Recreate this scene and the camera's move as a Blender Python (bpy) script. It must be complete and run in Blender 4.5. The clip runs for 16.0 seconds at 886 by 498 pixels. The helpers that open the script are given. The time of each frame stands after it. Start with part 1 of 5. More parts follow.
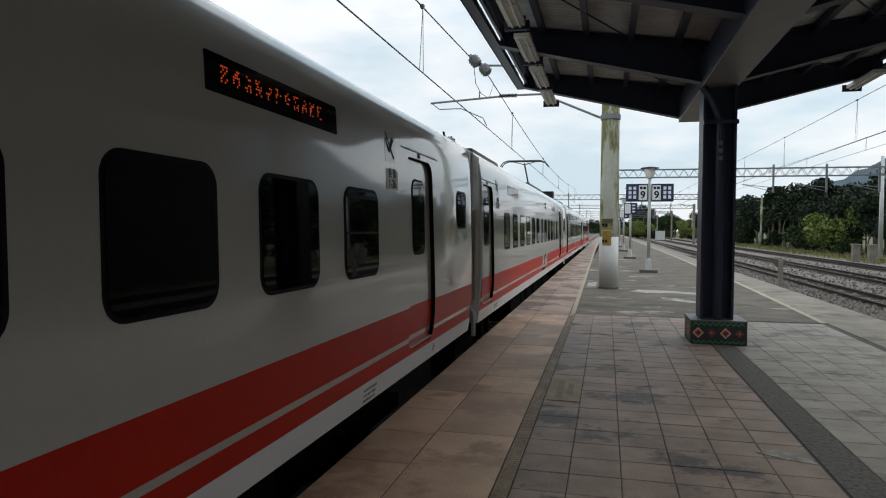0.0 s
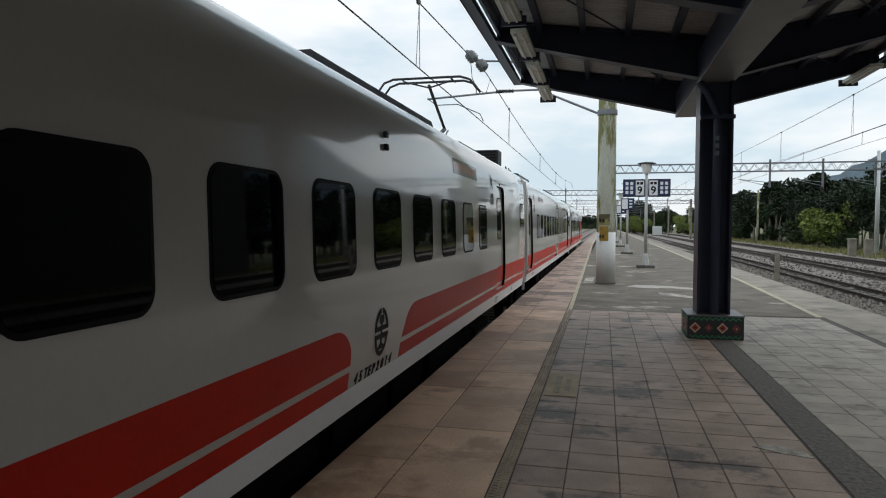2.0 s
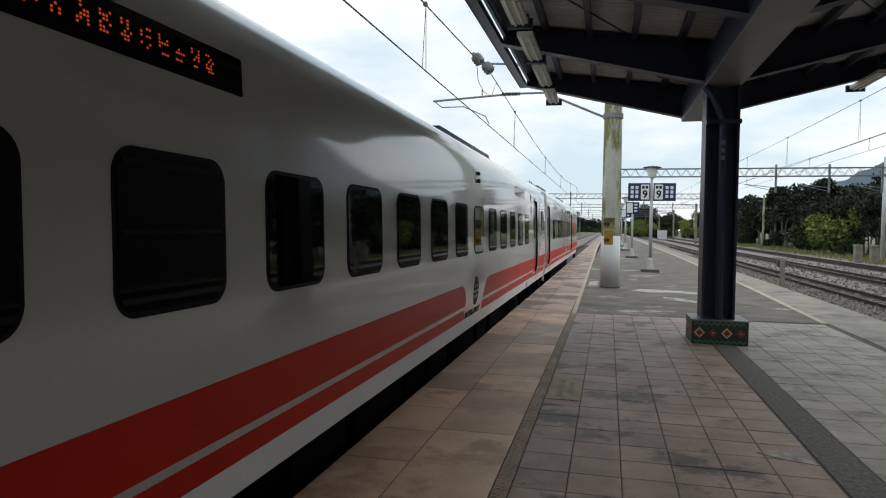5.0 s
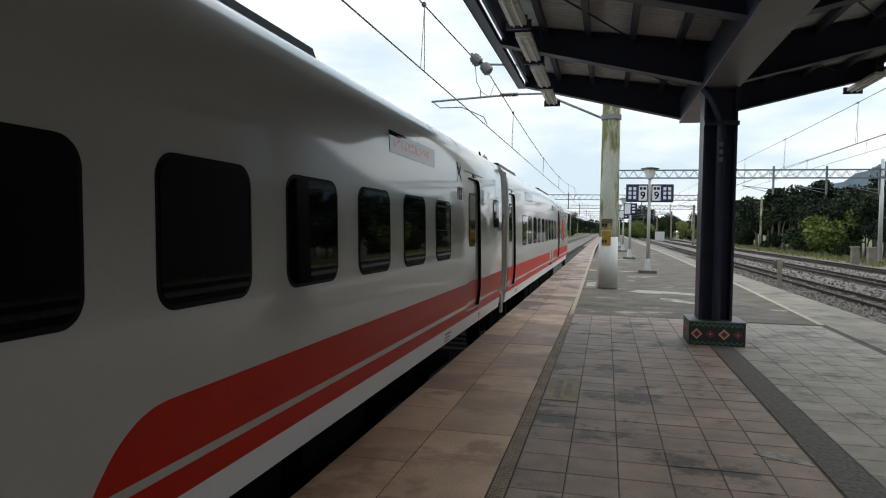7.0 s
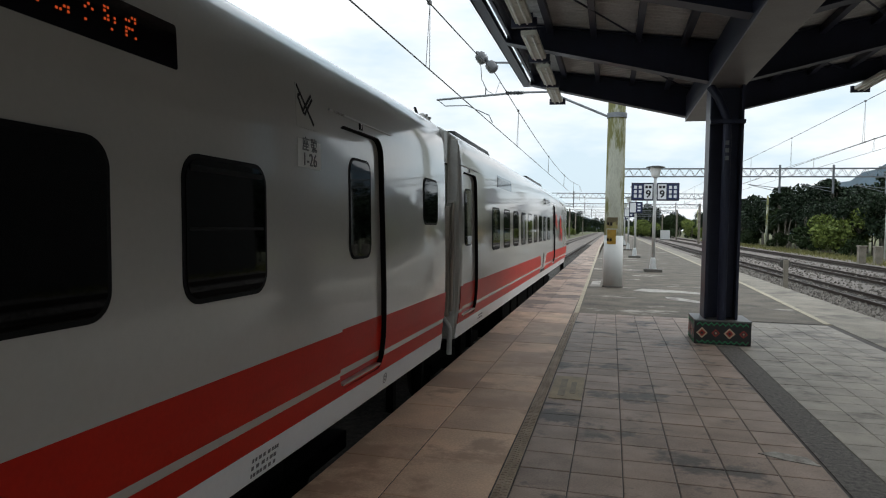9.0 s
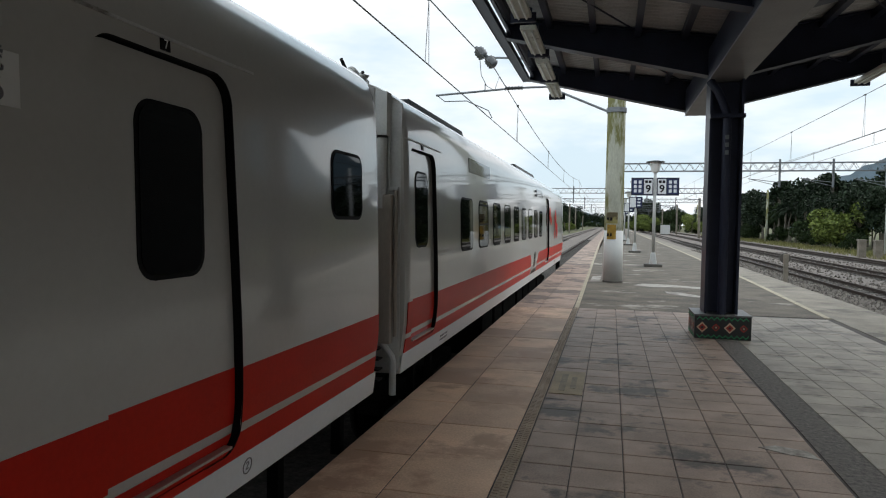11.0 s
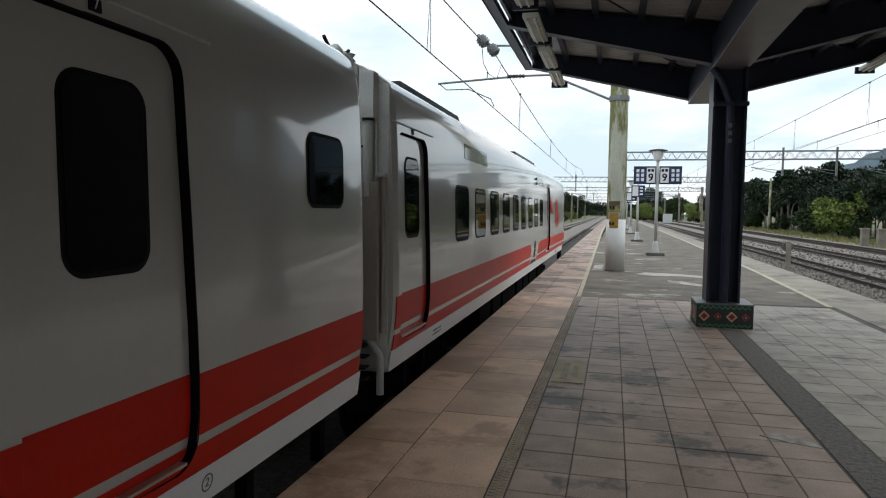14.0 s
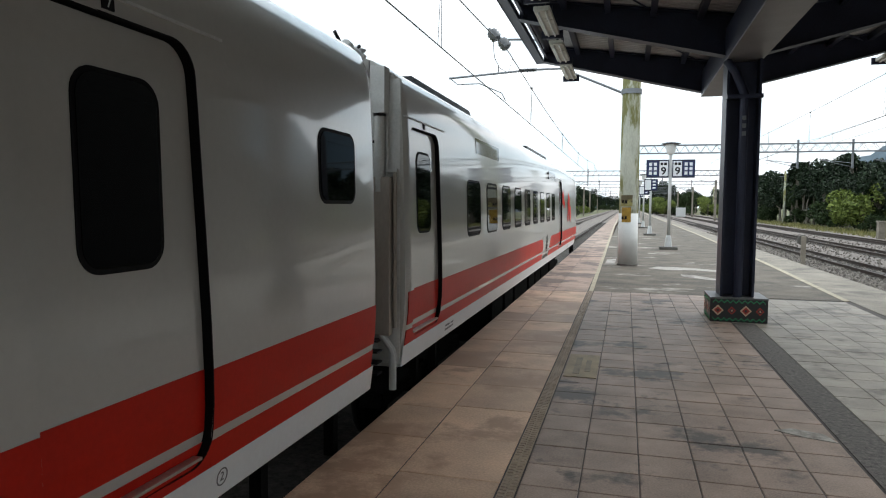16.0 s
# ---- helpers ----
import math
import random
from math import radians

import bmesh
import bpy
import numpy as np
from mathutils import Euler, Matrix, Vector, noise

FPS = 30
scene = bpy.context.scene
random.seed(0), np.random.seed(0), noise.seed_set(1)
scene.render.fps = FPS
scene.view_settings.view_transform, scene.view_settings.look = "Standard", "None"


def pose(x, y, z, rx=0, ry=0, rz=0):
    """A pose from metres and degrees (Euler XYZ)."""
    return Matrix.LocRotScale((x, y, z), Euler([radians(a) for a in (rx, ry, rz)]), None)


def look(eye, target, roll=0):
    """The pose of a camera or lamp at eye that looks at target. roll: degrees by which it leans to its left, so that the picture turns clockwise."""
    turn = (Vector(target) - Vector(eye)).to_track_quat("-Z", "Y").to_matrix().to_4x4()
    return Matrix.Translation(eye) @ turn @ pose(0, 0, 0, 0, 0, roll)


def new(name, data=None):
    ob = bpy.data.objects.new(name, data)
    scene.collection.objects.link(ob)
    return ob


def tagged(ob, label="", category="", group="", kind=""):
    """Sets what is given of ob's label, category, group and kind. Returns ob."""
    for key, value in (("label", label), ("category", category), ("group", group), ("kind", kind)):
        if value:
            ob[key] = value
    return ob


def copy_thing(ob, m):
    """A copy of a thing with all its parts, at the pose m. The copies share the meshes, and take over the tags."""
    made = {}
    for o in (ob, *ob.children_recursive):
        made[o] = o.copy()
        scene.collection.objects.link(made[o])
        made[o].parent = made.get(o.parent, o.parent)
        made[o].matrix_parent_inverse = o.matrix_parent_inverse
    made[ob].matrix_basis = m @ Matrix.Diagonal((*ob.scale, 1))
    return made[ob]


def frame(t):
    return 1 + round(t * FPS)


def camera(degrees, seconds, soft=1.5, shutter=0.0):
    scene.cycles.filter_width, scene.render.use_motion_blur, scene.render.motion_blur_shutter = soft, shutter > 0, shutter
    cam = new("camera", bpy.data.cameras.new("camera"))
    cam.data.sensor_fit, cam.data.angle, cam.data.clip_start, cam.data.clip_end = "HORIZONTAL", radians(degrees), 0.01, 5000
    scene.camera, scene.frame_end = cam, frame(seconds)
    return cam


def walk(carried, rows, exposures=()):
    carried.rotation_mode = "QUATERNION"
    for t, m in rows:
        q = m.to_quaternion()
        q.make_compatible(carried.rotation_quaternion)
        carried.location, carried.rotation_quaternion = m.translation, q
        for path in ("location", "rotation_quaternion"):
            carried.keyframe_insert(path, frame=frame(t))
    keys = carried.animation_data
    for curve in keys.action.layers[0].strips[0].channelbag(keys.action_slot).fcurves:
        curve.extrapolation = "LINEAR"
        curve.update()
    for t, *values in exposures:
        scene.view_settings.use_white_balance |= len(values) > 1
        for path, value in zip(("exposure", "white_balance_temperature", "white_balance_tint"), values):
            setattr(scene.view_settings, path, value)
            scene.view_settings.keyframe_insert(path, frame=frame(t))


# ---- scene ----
cam = camera(67.0, 16.0, soft=1.1)
PATH = [
    (0.0, 0, 0, 1.5, 88.25, -0.41, 13.73),
    (0.5, 0, 0, 1.5, 88.38, -0.02, 13.67),
    (1.0, 0, 0, 1.5, 88.09, 0.17, 13.61),
    (1.5, 0, 0, 1.5, 87.91, -0.08, 13.57),
    (2.0, 0, 0, 1.5, 87.91, -0.21, 13.49),
    (2.5, 0, 0, 1.5, 87.68, -0.23, 13.32),
    (3.0, 0, 0, 1.5, 87.56, -0.35, 13.28),
    (3.5, 0, 0, 1.5, 87.42, -0.68, 13.28),
    (4.0, 0, 0, 1.5, 87.61, -0.67, 13.50),
    (6.5, 0, 0, 1.5, 88.39, -0.98, 14.15),
    (7.0, 0, 0, 1.5, 88.13, -0.95, 13.70),
    (7.5, 0, 0, 1.5, 87.67, -1.10, 13.92),
    (8.0, 0, 0, 1.5, 87.60, -1.18, 14.07),
    (8.5, 0, 0, 1.5, 87.90, -0.89, 14.19),
    (9.0, 0, 0, 1.5, 87.97, -1.07, 14.12),
    (11.5, 0, 0, 1.5, 87.53, -0.75, 14.08),
    (12.0, 0, 0, 1.5, 87.45, -0.91, 13.86),
    (12.5, 0, 0, 1.5, 87.31, -0.76, 14.07),
    (13.0, 0, 0, 1.5, 87.22, -0.98, 13.88),
    (13.5, 0, 0, 1.5, 87.16, -0.77, 14.15),
    (14.0, 0, 0, 1.5, 86.66, -0.77, 14.29),
    (14.5, 0, 0, 1.5, 86.44, -0.76, 14.71),
    (15.0, 0, 0, 1.5, 86.28, -0.57, 15.12),
    (15.5, 0, 0, 1.5, 86.17, -0.59, 15.57),
    (16.0, 0, 0, 1.5, 86.22, -0.45, 15.28),
]
EXPOSE = ((0, -0.12), (2.5, -0.10), (4, -0.05), (6.5, 0.03), (12.5, 0.08), (13.5, 0.11), (14, 0.14), (14.5, 0.23), (15, 0.36), (15.5, 0.48), (16, 0.55))
walk(cam, [(t, pose(*p)) for t, *p in PATH], exposures=EXPOSE)

# ---- light ----
world = bpy.data.worlds.new("overcast_sky")
scene.world = world
world.use_nodes = True
wn, wl = world.node_tree.nodes, world.node_tree.links
wn.clear()
w_out = wn.new("ShaderNodeOutputWorld")
w_bg = wn.new("ShaderNodeBackground")
w_sky = wn.new("ShaderNodeTexSky")
w_sky.sky_type, w_sky.sun_disc = "NISHITA", False
w_sky.sun_elevation, w_sky.sun_rotation = radians(45), radians(64)
w_sky.air_density, w_sky.dust_density = 1.2, 3.0
w_co = wn.new("ShaderNodeTexCoord")
w_map = wn.new("ShaderNodeMapping")
w_map.inputs["Scale"].default_value = (1.0, 1.0, 3.2)
w_cl = wn.new("ShaderNodeTexNoise")
w_cl.inputs["Scale"].default_value, w_cl.inputs["Detail"].default_value, w_cl.inputs["Roughness"].default_value = 2.6, 5, 0.55
w_ramp = wn.new("ShaderNodeValToRGB")
w_ramp.color_ramp.elements[0].position, w_ramp.color_ramp.elements[0].color = 0.40, (7.2, 8.8, 9.9, 1)
w_ramp.color_ramp.elements[1].position, w_ramp.color_ramp.elements[1].color = 0.60, (11.3, 11.5, 11.7, 1)
w_mix = wn.new("ShaderNodeMix")
w_mix.data_type = "RGBA"
w_mix.inputs["Factor"].default_value = 0.86
wl.new(w_co.outputs["Generated"], w_map.inputs["Vector"])
wl.new(w_map.outputs["Vector"], w_cl.inputs["Vector"])
wl.new(w_cl.outputs["Fac"], w_ramp.inputs["Fac"])
wl.new(w_sky.outputs["Color"], w_mix.inputs["A"])
w_sep = wn.new("ShaderNodeSeparateXYZ")
wl.new(w_co.outputs["Generated"], w_sep.inputs["Vector"])
w_up = wn.new("ShaderNodeMapRange")
w_up.inputs["From Min"].default_value, w_up.inputs["From Max"].default_value = 0.25, 1.0
w_up.inputs["To Min"].default_value, w_up.inputs["To Max"].default_value = 1.0, 1.5
wl.new(w_sep.outputs["Z"], w_up.inputs["Value"])
w_mul = wn.new("ShaderNodeVectorMath")
w_mul.operation = "SCALE"
wl.new(w_ramp.outputs["Color"], w_mul.inputs["Vector"])
wl.new(w_up.outputs["Result"], w_mul.inputs["Scale"])
wl.new(w_mul.outputs["Vector"], w_mix.inputs["B"])
wl.new(w_mix.outputs["Result"], w_bg.inputs["Color"])
w_bg.inputs["Strength"].default_value = 0.104
wl.new(w_bg.outputs["Background"], w_out.inputs["Surface"])
sun = new("sun", bpy.data.lights.new("sun", "SUN"))
sun.data.energy, sun.data.angle, sun.data.color = 0.75, radians(30), (1.0, 0.985, 0.96)
sun.matrix_world = look((45, 22, 50), (0, 0, 0))


# ---- materials ----
def mat(name, color, rough=0.6, metal=0.0, vary=0.12, scale=6.0, fine=60.0, bump=0.15, coat=0.0, tint=None, rnd=0.0, stretch=(1, 1, 1), stain=None, stain_at=0.58, spec=0.5):
    """A surface with mottling at two scales, optional stains, piece-to-piece variation and fine relief."""
    m = bpy.data.materials.new(name)
    m.use_nodes = True
    n, l = m.node_tree.nodes, m.node_tree.links
    b = n["Principled BSDF"]
    b.inputs["Roughness"].default_value, b.inputs["Metallic"].default_value = rough, metal
    b.inputs["Coat Weight"].default_value = coat
    b.inputs["Coat Roughness"].default_value = 0.06
    b.inputs["Specular IOR Level"].default_value = spec
    co = n.new("ShaderNodeTexCoord")
    mp = n.new("ShaderNodeMapping")
    mp.inputs["Scale"].default_value = stretch
    l.new(co.outputs["Object"], mp.inputs["Vector"])
    big, small = n.new("ShaderNodeTexNoise"), n.new("ShaderNodeTexNoise")
    big.inputs["Scale"].default_value, big.inputs["Detail"].default_value = scale, 6
    small.inputs["Scale"].default_value, small.inputs["Detail"].default_value = fine, 3
    info = n.new("ShaderNodeObjectInfo")
    if rnd:
        shift = n.new("ShaderNodeVectorMath")
        shift.operation = "MULTIPLY_ADD"
        shift.inputs[1].default_value = (1, 1, 1)
        l.new(mp.outputs["Vector"], shift.inputs[0])
        l.new(info.outputs["Location"], shift.inputs[2])
        src = shift.outputs["Vector"]
    else:
        src = mp.outputs["Vector"]
    l.new(src, big.inputs["Vector"])
    l.new(src, small.inputs["Vector"])
    add = n.new("ShaderNodeMath")
    add.operation = "MULTIPLY_ADD"
    add.inputs[1].default_value = 0.45
    l.new(small.outputs["Fac"], add.inputs[0])
    half = n.new("ShaderNodeMath")
    half.operation = "MULTIPLY"
    half.inputs[1].default_value = 0.55
    l.new(big.outputs["Fac"], half.inputs[0])
    l.new(half.outputs[0], add.inputs[2])
    val = add.outputs[0]
    if rnd:
        r = n.new("ShaderNodeMath")
        r.operation = "MULTIPLY_ADD"
        r.inputs[1].default_value, r.inputs[2].default_value = rnd, -rnd / 2
        l.new(info.outputs["Random"], r.inputs[0])
        a2 = n.new("ShaderNodeMath")
        l.new(val, a2.inputs[0])
        l.new(r.outputs[0], a2.inputs[1])
        val = a2.outputs[0]
    ramp = n.new("ShaderNodeValToRGB")
    e = ramp.color_ramp.elements
    lo = [max(0.0, c * (1 - 1.6 * vary)) for c in color]
    hi = [min(1.0, c * (1 + 1.6 * vary)) for c in (tint or color)]
    e[0].position, e[0].color = 0.28, (*lo, 1)
    e[1].position, e[1].color = 0.72, (*hi, 1)
    l.new(val, ramp.inputs["Fac"])
    col = ramp.outputs["Color"]
    if stain:
        s = n.new("ShaderNodeTexNoise")
        s.inputs["Scale"].default_value, s.inputs["Detail"].default_value, s.inputs["Roughness"].default_value = scale * 0.35, 9, 0.68
        l.new(src, s.inputs["Vector"])
        sr = n.new("ShaderNodeValToRGB")
        sr.color_ramp.elements[0].position, sr.color_ramp.elements[1].position = stain_at, stain_at + 0.07
        l.new(s.outputs["Fac"], sr.inputs["Fac"])
        mx = n.new("ShaderNodeMix")
        mx.data_type = "RGBA"
        l.new(sr.outputs["Color"], mx.inputs["Factor"])
        l.new(col, mx.inputs["A"])
        mx.inputs["B"].default_value = (*stain, 1)
        col = mx.outputs["Result"]
    l.new(col, b.inputs["Base Color"])
    if bump:
        bp = n.new("ShaderNodeBump")
        bp.inputs["Strength"].default_value, bp.inputs["Distance"].default_value = bump, 0.01
        l.new(val, bp.inputs["Height"])
        l.new(bp.outputs["Normal"], b.inputs["Normal"])
    return m


def glow(name, color, strength):
    m = bpy.data.materials.new(name)
    m.use_nodes = True
    b = m.node_tree.nodes["Principled BSDF"]
    b.inputs["Base Color"].default_value = (0.02, 0.01, 0.01, 1)
    b.inputs["Emission Color"].default_value = (*color, 1)
    b.inputs["Emission Strength"].default_value = strength
    return m


def foliage(name, a, c):
    m = bpy.data.materials.new(name)
    m.use_nodes = True
    n, l = m.node_tree.nodes, m.node_tree.links
    b = n["Principled BSDF"]
    b.inputs["Roughness"].default_value, b.inputs["Specular IOR Level"].default_value = 0.6, 0.12
    g = n.new("ShaderNodeNewGeometry")
    info = n.new("ShaderNodeObjectInfo")
    ad = n.new("ShaderNodeMath")
    ad.operation = "MULTIPLY_ADD"
    ad.inputs[1].default_value = 0.35
    l.new(info.outputs["Random"], ad.inputs[0])
    l.new(g.outputs["Random Per Island"], ad.inputs[2])
    r = n.new("ShaderNodeValToRGB")
    r.color_ramp.elements[0].color, r.color_ramp.elements[1].color = (*a, 1), (*c, 1)
    r.color_ramp.elements[1].position = 1.0
    l.new(ad.outputs[0], r.inputs["Fac"])
    l.new(r.outputs["Color"], b.inputs["Base Color"])
    return m


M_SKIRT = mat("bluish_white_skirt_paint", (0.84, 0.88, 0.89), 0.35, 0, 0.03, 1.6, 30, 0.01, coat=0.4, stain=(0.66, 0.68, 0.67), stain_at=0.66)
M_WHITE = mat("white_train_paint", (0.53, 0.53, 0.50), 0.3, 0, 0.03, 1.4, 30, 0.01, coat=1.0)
M_RED = mat("red_train_paint", (0.56, 0.020, 0.010), 0.35, 0, 0.07, 2.0, 40, 0.012, coat=0.0, spec=0.16)
M_STEP = mat("worn_aluminium", (0.55, 0.54, 0.5), 0.35, 0.8, 0.12, 8, 90, 0.1)
M_RUBBER = mat("black_rubber", (0.005, 0.005, 0.006), 0.6, 0, 0.2, 9, 80, 0.05, spec=0.15)
M_GLASS = mat("dark_tinted_glass", (0.0018, 0.002, 0.0024), 0.03, 0, 0.1, 2, 20, 0.0, spec=0.18)
M_LED = mat("display_glass", (0.008, 0.006, 0.006), 0.06, 0, 0.1, 3, 20, 0.0)
M_LEDRED = glow("orange_red_diodes", (1.0, 0.12, 0.02), 0.34)
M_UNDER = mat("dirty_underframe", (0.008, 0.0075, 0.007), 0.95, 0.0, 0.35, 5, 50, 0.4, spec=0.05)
M_ENDGREY = mat("grey_end_panel", (0.62, 0.63, 0.61), 0.45, 0, 0.10, 4, 50, 0.05, stain=(0.22, 0.20, 0.17), stain_at=0.6)
M_BEIGE = mat("beige_fairing", (0.42, 0.38, 0.33), 0.5, 0, 0.10, 4, 50, 0.05, stretch=(1, 1, 0.3))
M_BLACKLET = mat("black_lettering", (0.008, 0.008, 0.009), 0.5, 0, 0.05, 5, 40, 0.0, spec=0.15)
M_MARKGREY = mat("grey_lettering", (0.16, 0.17, 0.18), 0.5, 0, 0.05, 5, 40, 0.0)
M_PALE = mat("pale_sticker", (0.80, 0.82, 0.80), 0.4, 0, 0.03, 5, 40, 0.0)
M_FILM = mat("glossy_clear_film", (0.60, 0.61, 0.58), 0.08, 0, 0.02, 5, 40, 0.0, spec=0.7)
M_YELLOW = mat("yellow_sticker", (0.72, 0.45, 0.03), 0.45, 0, 0.08, 9, 60, 0.03)
M_ROOFGEAR = mat("dark_roof_gear", (0.025, 0.027, 0.03), 0.55, 0.3, 0.2, 6, 60, 0.1)
M_DULL = mat("dull_metal_bar", (0.03, 0.03, 0.03), 0.5, 0.0, 0.1, 8, 60, 0.0, spec=0.2)
M_STEEL = mat("navy_painted_steel", (0.026, 0.030, 0.052), 0.42, 0.15, 0.2, 3, 60, 0.06, stain=(0.04, 0.043, 0.064), stain_at=0.62, spec=0.3)
# light from below is put into this paler grey
M_BRACE = mat("spine_underside_lit_grey", (0.20, 0.195, 0.20), 0.45, 0.1, 0.1, 3, 50, 0.05)
M_ROOFSHEET = mat("corrugated_sheet", (0.46, 0.46, 0.46), 0.5, 0.1, 0.15, 3, 40, 0.05)
M_LAMPBODY = mat("aged_lamp_body", (0.62, 0.62, 0.56), 0.5, 0, 0.12, 5, 40, 0.05, stain=(0.16, 0.13, 0.09), stain_at=0.60)
M_GREYTILE = mat("grey_paving_tile", (0.275, 0.197, 0.150), 0.55, 0, 0.3, 3.6, 90, 0.4, rnd=0.12, stain=(0.085, 0.066, 0.055), stain_at=0.535)
M_PALETILE = mat("pale_paving_tile", (0.265, 0.235, 0.192), 0.6, 0, 0.26, 3.4, 90, 0.4, rnd=0.10, stain=(0.135, 0.118, 0.097), stain_at=0.535)
M_REDSLAB = mat("reddish_coping_slab", (0.52, 0.345, 0.225), 0.55, 0, 0.22, 2.6, 70, 0.3, rnd=0.30, stain=(0.38, 0.24, 0.15), stain_at=0.50)
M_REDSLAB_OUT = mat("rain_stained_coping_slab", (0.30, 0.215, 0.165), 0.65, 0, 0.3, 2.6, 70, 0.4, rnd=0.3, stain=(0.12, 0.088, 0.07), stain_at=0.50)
M_JOINT = mat("dark_joint_mortar", (0.075, 0.066, 0.06), 0.9, 0, 0.25, 8, 80, 0.3)
M_PATCH = mat("ochre_plate", (0.27, 0.20, 0.11), 0.6, 0, 0.25, 5, 80, 0.2, stain=(0.22, 0.17, 0.10), stain_at=0.55)
M_PATCHMARK = mat("worn_plate_mark", (0.20, 0.16, 0.10), 0.65, 0, 0.3, 7, 80, 0.2)
M_CHANNEL = mat("brown_tactile_strip", (0.34, 0.265, 0.195), 0.65, 0, 0.25, 4, 80, 0.2)
M_REPAIR = mat("pale_cement_smear", (0.34, 0.315, 0.275), 0.7, 0, 0.3, 5, 60, 0.3, stain=(0.16, 0.14, 0.12), stain_at=0.52)
M_STRIP = mat("dark_stone_strip", (0.046, 0.041, 0.035), 0.8, 0, 0.62, 30, 110, 1.0, tint=(0.10, 0.09, 0.08), stain=(0.10, 0.09, 0.078), stain_at=0.53)
M_CONC = mat("stained_platform_concrete", (0.105, 0.088, 0.066), 0.8, 0, 0.6, 2.2, 40, 0.7, stretch=(0.7, 0.8, 1), stain=(0.36, 0.33, 0.28), stain_at=0.575)
M_PALECONC = mat("pale_coping_concrete", (0.22, 0.195, 0.155), 0.75, 0, 0.35, 2, 50, 0.5, stain=(0.12, 0.105, 0.085), stain_at=0.53)
M_LINE = mat("worn_yellowish_line", (0.36, 0.31, 0.22), 0.7, 0, 0.25, 4, 60, 0.2)
# added unseen block, kept dark so the train windows reflect black
M_BLOCK = mat("dark_light_block", (0.055, 0.053, 0.048), 0.85, 0, 0.3, 1.2, 30, 0.3)
M_WALLCONC = mat("platform_wall_concrete", (0.10, 0.095, 0.085), 0.85, 0, 0.3, 2, 40, 0.4)
M_MAST = mat("mossy_concrete_mast", (0.44, 0.45, 0.37), 0.8, 0, 0.2, 6, 60, 0.3, stretch=(1, 1, 0.22), stain=(0.17, 0.17, 0.06), stain_at=0.46)
M_OCHRE = mat("ochre_notice", (0.36, 0.22, 0.03), 0.5, 0, 0.2, 8, 60, 0.05, stain=(0.20, 0.13, 0.03), stain_at=0.52)
M_NOTICE = mat("faded_notice", (0.30, 0.27, 0.10), 0.5, 0, 0.2, 8, 60, 0.05, stain=(0.10, 0.08, 0.04), stain_at=0.50)
M_MASTLOW = mat("white_band_paint", (0.62, 0.63, 0.61), 0.6, 0, 0.08, 3, 50, 0.1, stain=(0.42, 0.40, 0.34), stain_at=0.64)
M_GALV = mat("galvanised_steel", (0.20, 0.215, 0.23), 0.5, 0.5, 0.12, 4, 50, 0.05)
M_WIRE = mat("dark_copper_wire", (0.10, 0.10, 0.10), 0.5, 0.4, 0.1, 4, 50, 0.0)
M_PORC = mat("grey_porcelain", (0.10, 0.105, 0.11), 0.3, 0, 0.1, 6, 50, 0.0)
M_SIGNBLUE = mat("dark_blue_sign_face", (0.008, 0.020, 0.085), 0.4, 0, 0.08, 5, 50, 0.0)
M_SIGNWHITE = mat("white_sign_face", (0.74, 0.76, 0.78), 0.4, 0, 0.04, 5, 50, 0.0)
M_POSTGREY = mat("pale_grey_post", (0.52, 0.53, 0.52), 0.5, 0.1, 0.08, 4, 50, 0.05)
M_BALLAST = mat("ballast_stone", (0.165, 0.143, 0.125), 0.9, 0, 0.62, 11, 30, 1.0, stain=(0.13, 0.10, 0.08), stain_at=0.55)
# ballast with the shade below the train put into its colour
M_SHADEBED = mat("shade_dark_ballast", (0.022, 0.019, 0.016), 0.95, 0, 0.6, 11, 30, 1.0, spec=0.1)
M_RAIL = mat("rusty_rail", (0.045, 0.03, 0.022), 0.55, 0.6, 0.3, 5, 60, 0.2)
M_SLEEPER = mat("weathered_sleeper", (0.075, 0.068, 0.06), 0.85, 0, 0.25, 4, 60, 0.3)
M_GROUND = mat("grassy_ground", (0.085, 0.095, 0.04), 0.95, 0, 0.4, 0.35, 6, 0.5, stain=(0.17, 0.155, 0.075), stain_at=0.52)
M_BARK = mat("grey_bark", (0.15, 0.135, 0.11), 0.9, 0, 0.3, 5, 40, 0.5)
# distance haze is mixed into the hills' blue base colour
M_HILL = mat("haze_tinted_wooded_hill", (0.052, 0.086, 0.110), 0.95, 0, 0.22, 0.02, 0.2, 0.0)
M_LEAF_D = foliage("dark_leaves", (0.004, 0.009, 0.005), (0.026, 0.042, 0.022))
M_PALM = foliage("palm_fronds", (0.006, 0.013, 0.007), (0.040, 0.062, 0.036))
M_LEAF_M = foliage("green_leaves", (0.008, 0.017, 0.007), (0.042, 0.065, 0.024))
M_LEAF_L = foliage("yellow_green_leaves", (0.042, 0.066, 0.015), (0.19, 0.235, 0.06))
M_STONE = foliage("loose_ballast_stone", (0.035, 0.028, 0.024), (0.22, 0.20, 0.175))
M_GRASS = foliage("dry_grass_blades", (0.09, 0.11, 0.03), (0.26, 0.24, 0.10))
M_BASEBLK = mat("black_mosaic_ground", (0.018, 0.02, 0.02), 0.35, 0, 0.2, 9, 90, 0.1)
M_BASETOP = mat("grey_terrazzo_top", (0.12, 0.12, 0.115), 0.45, 0, 0.2, 9, 90, 0.1)
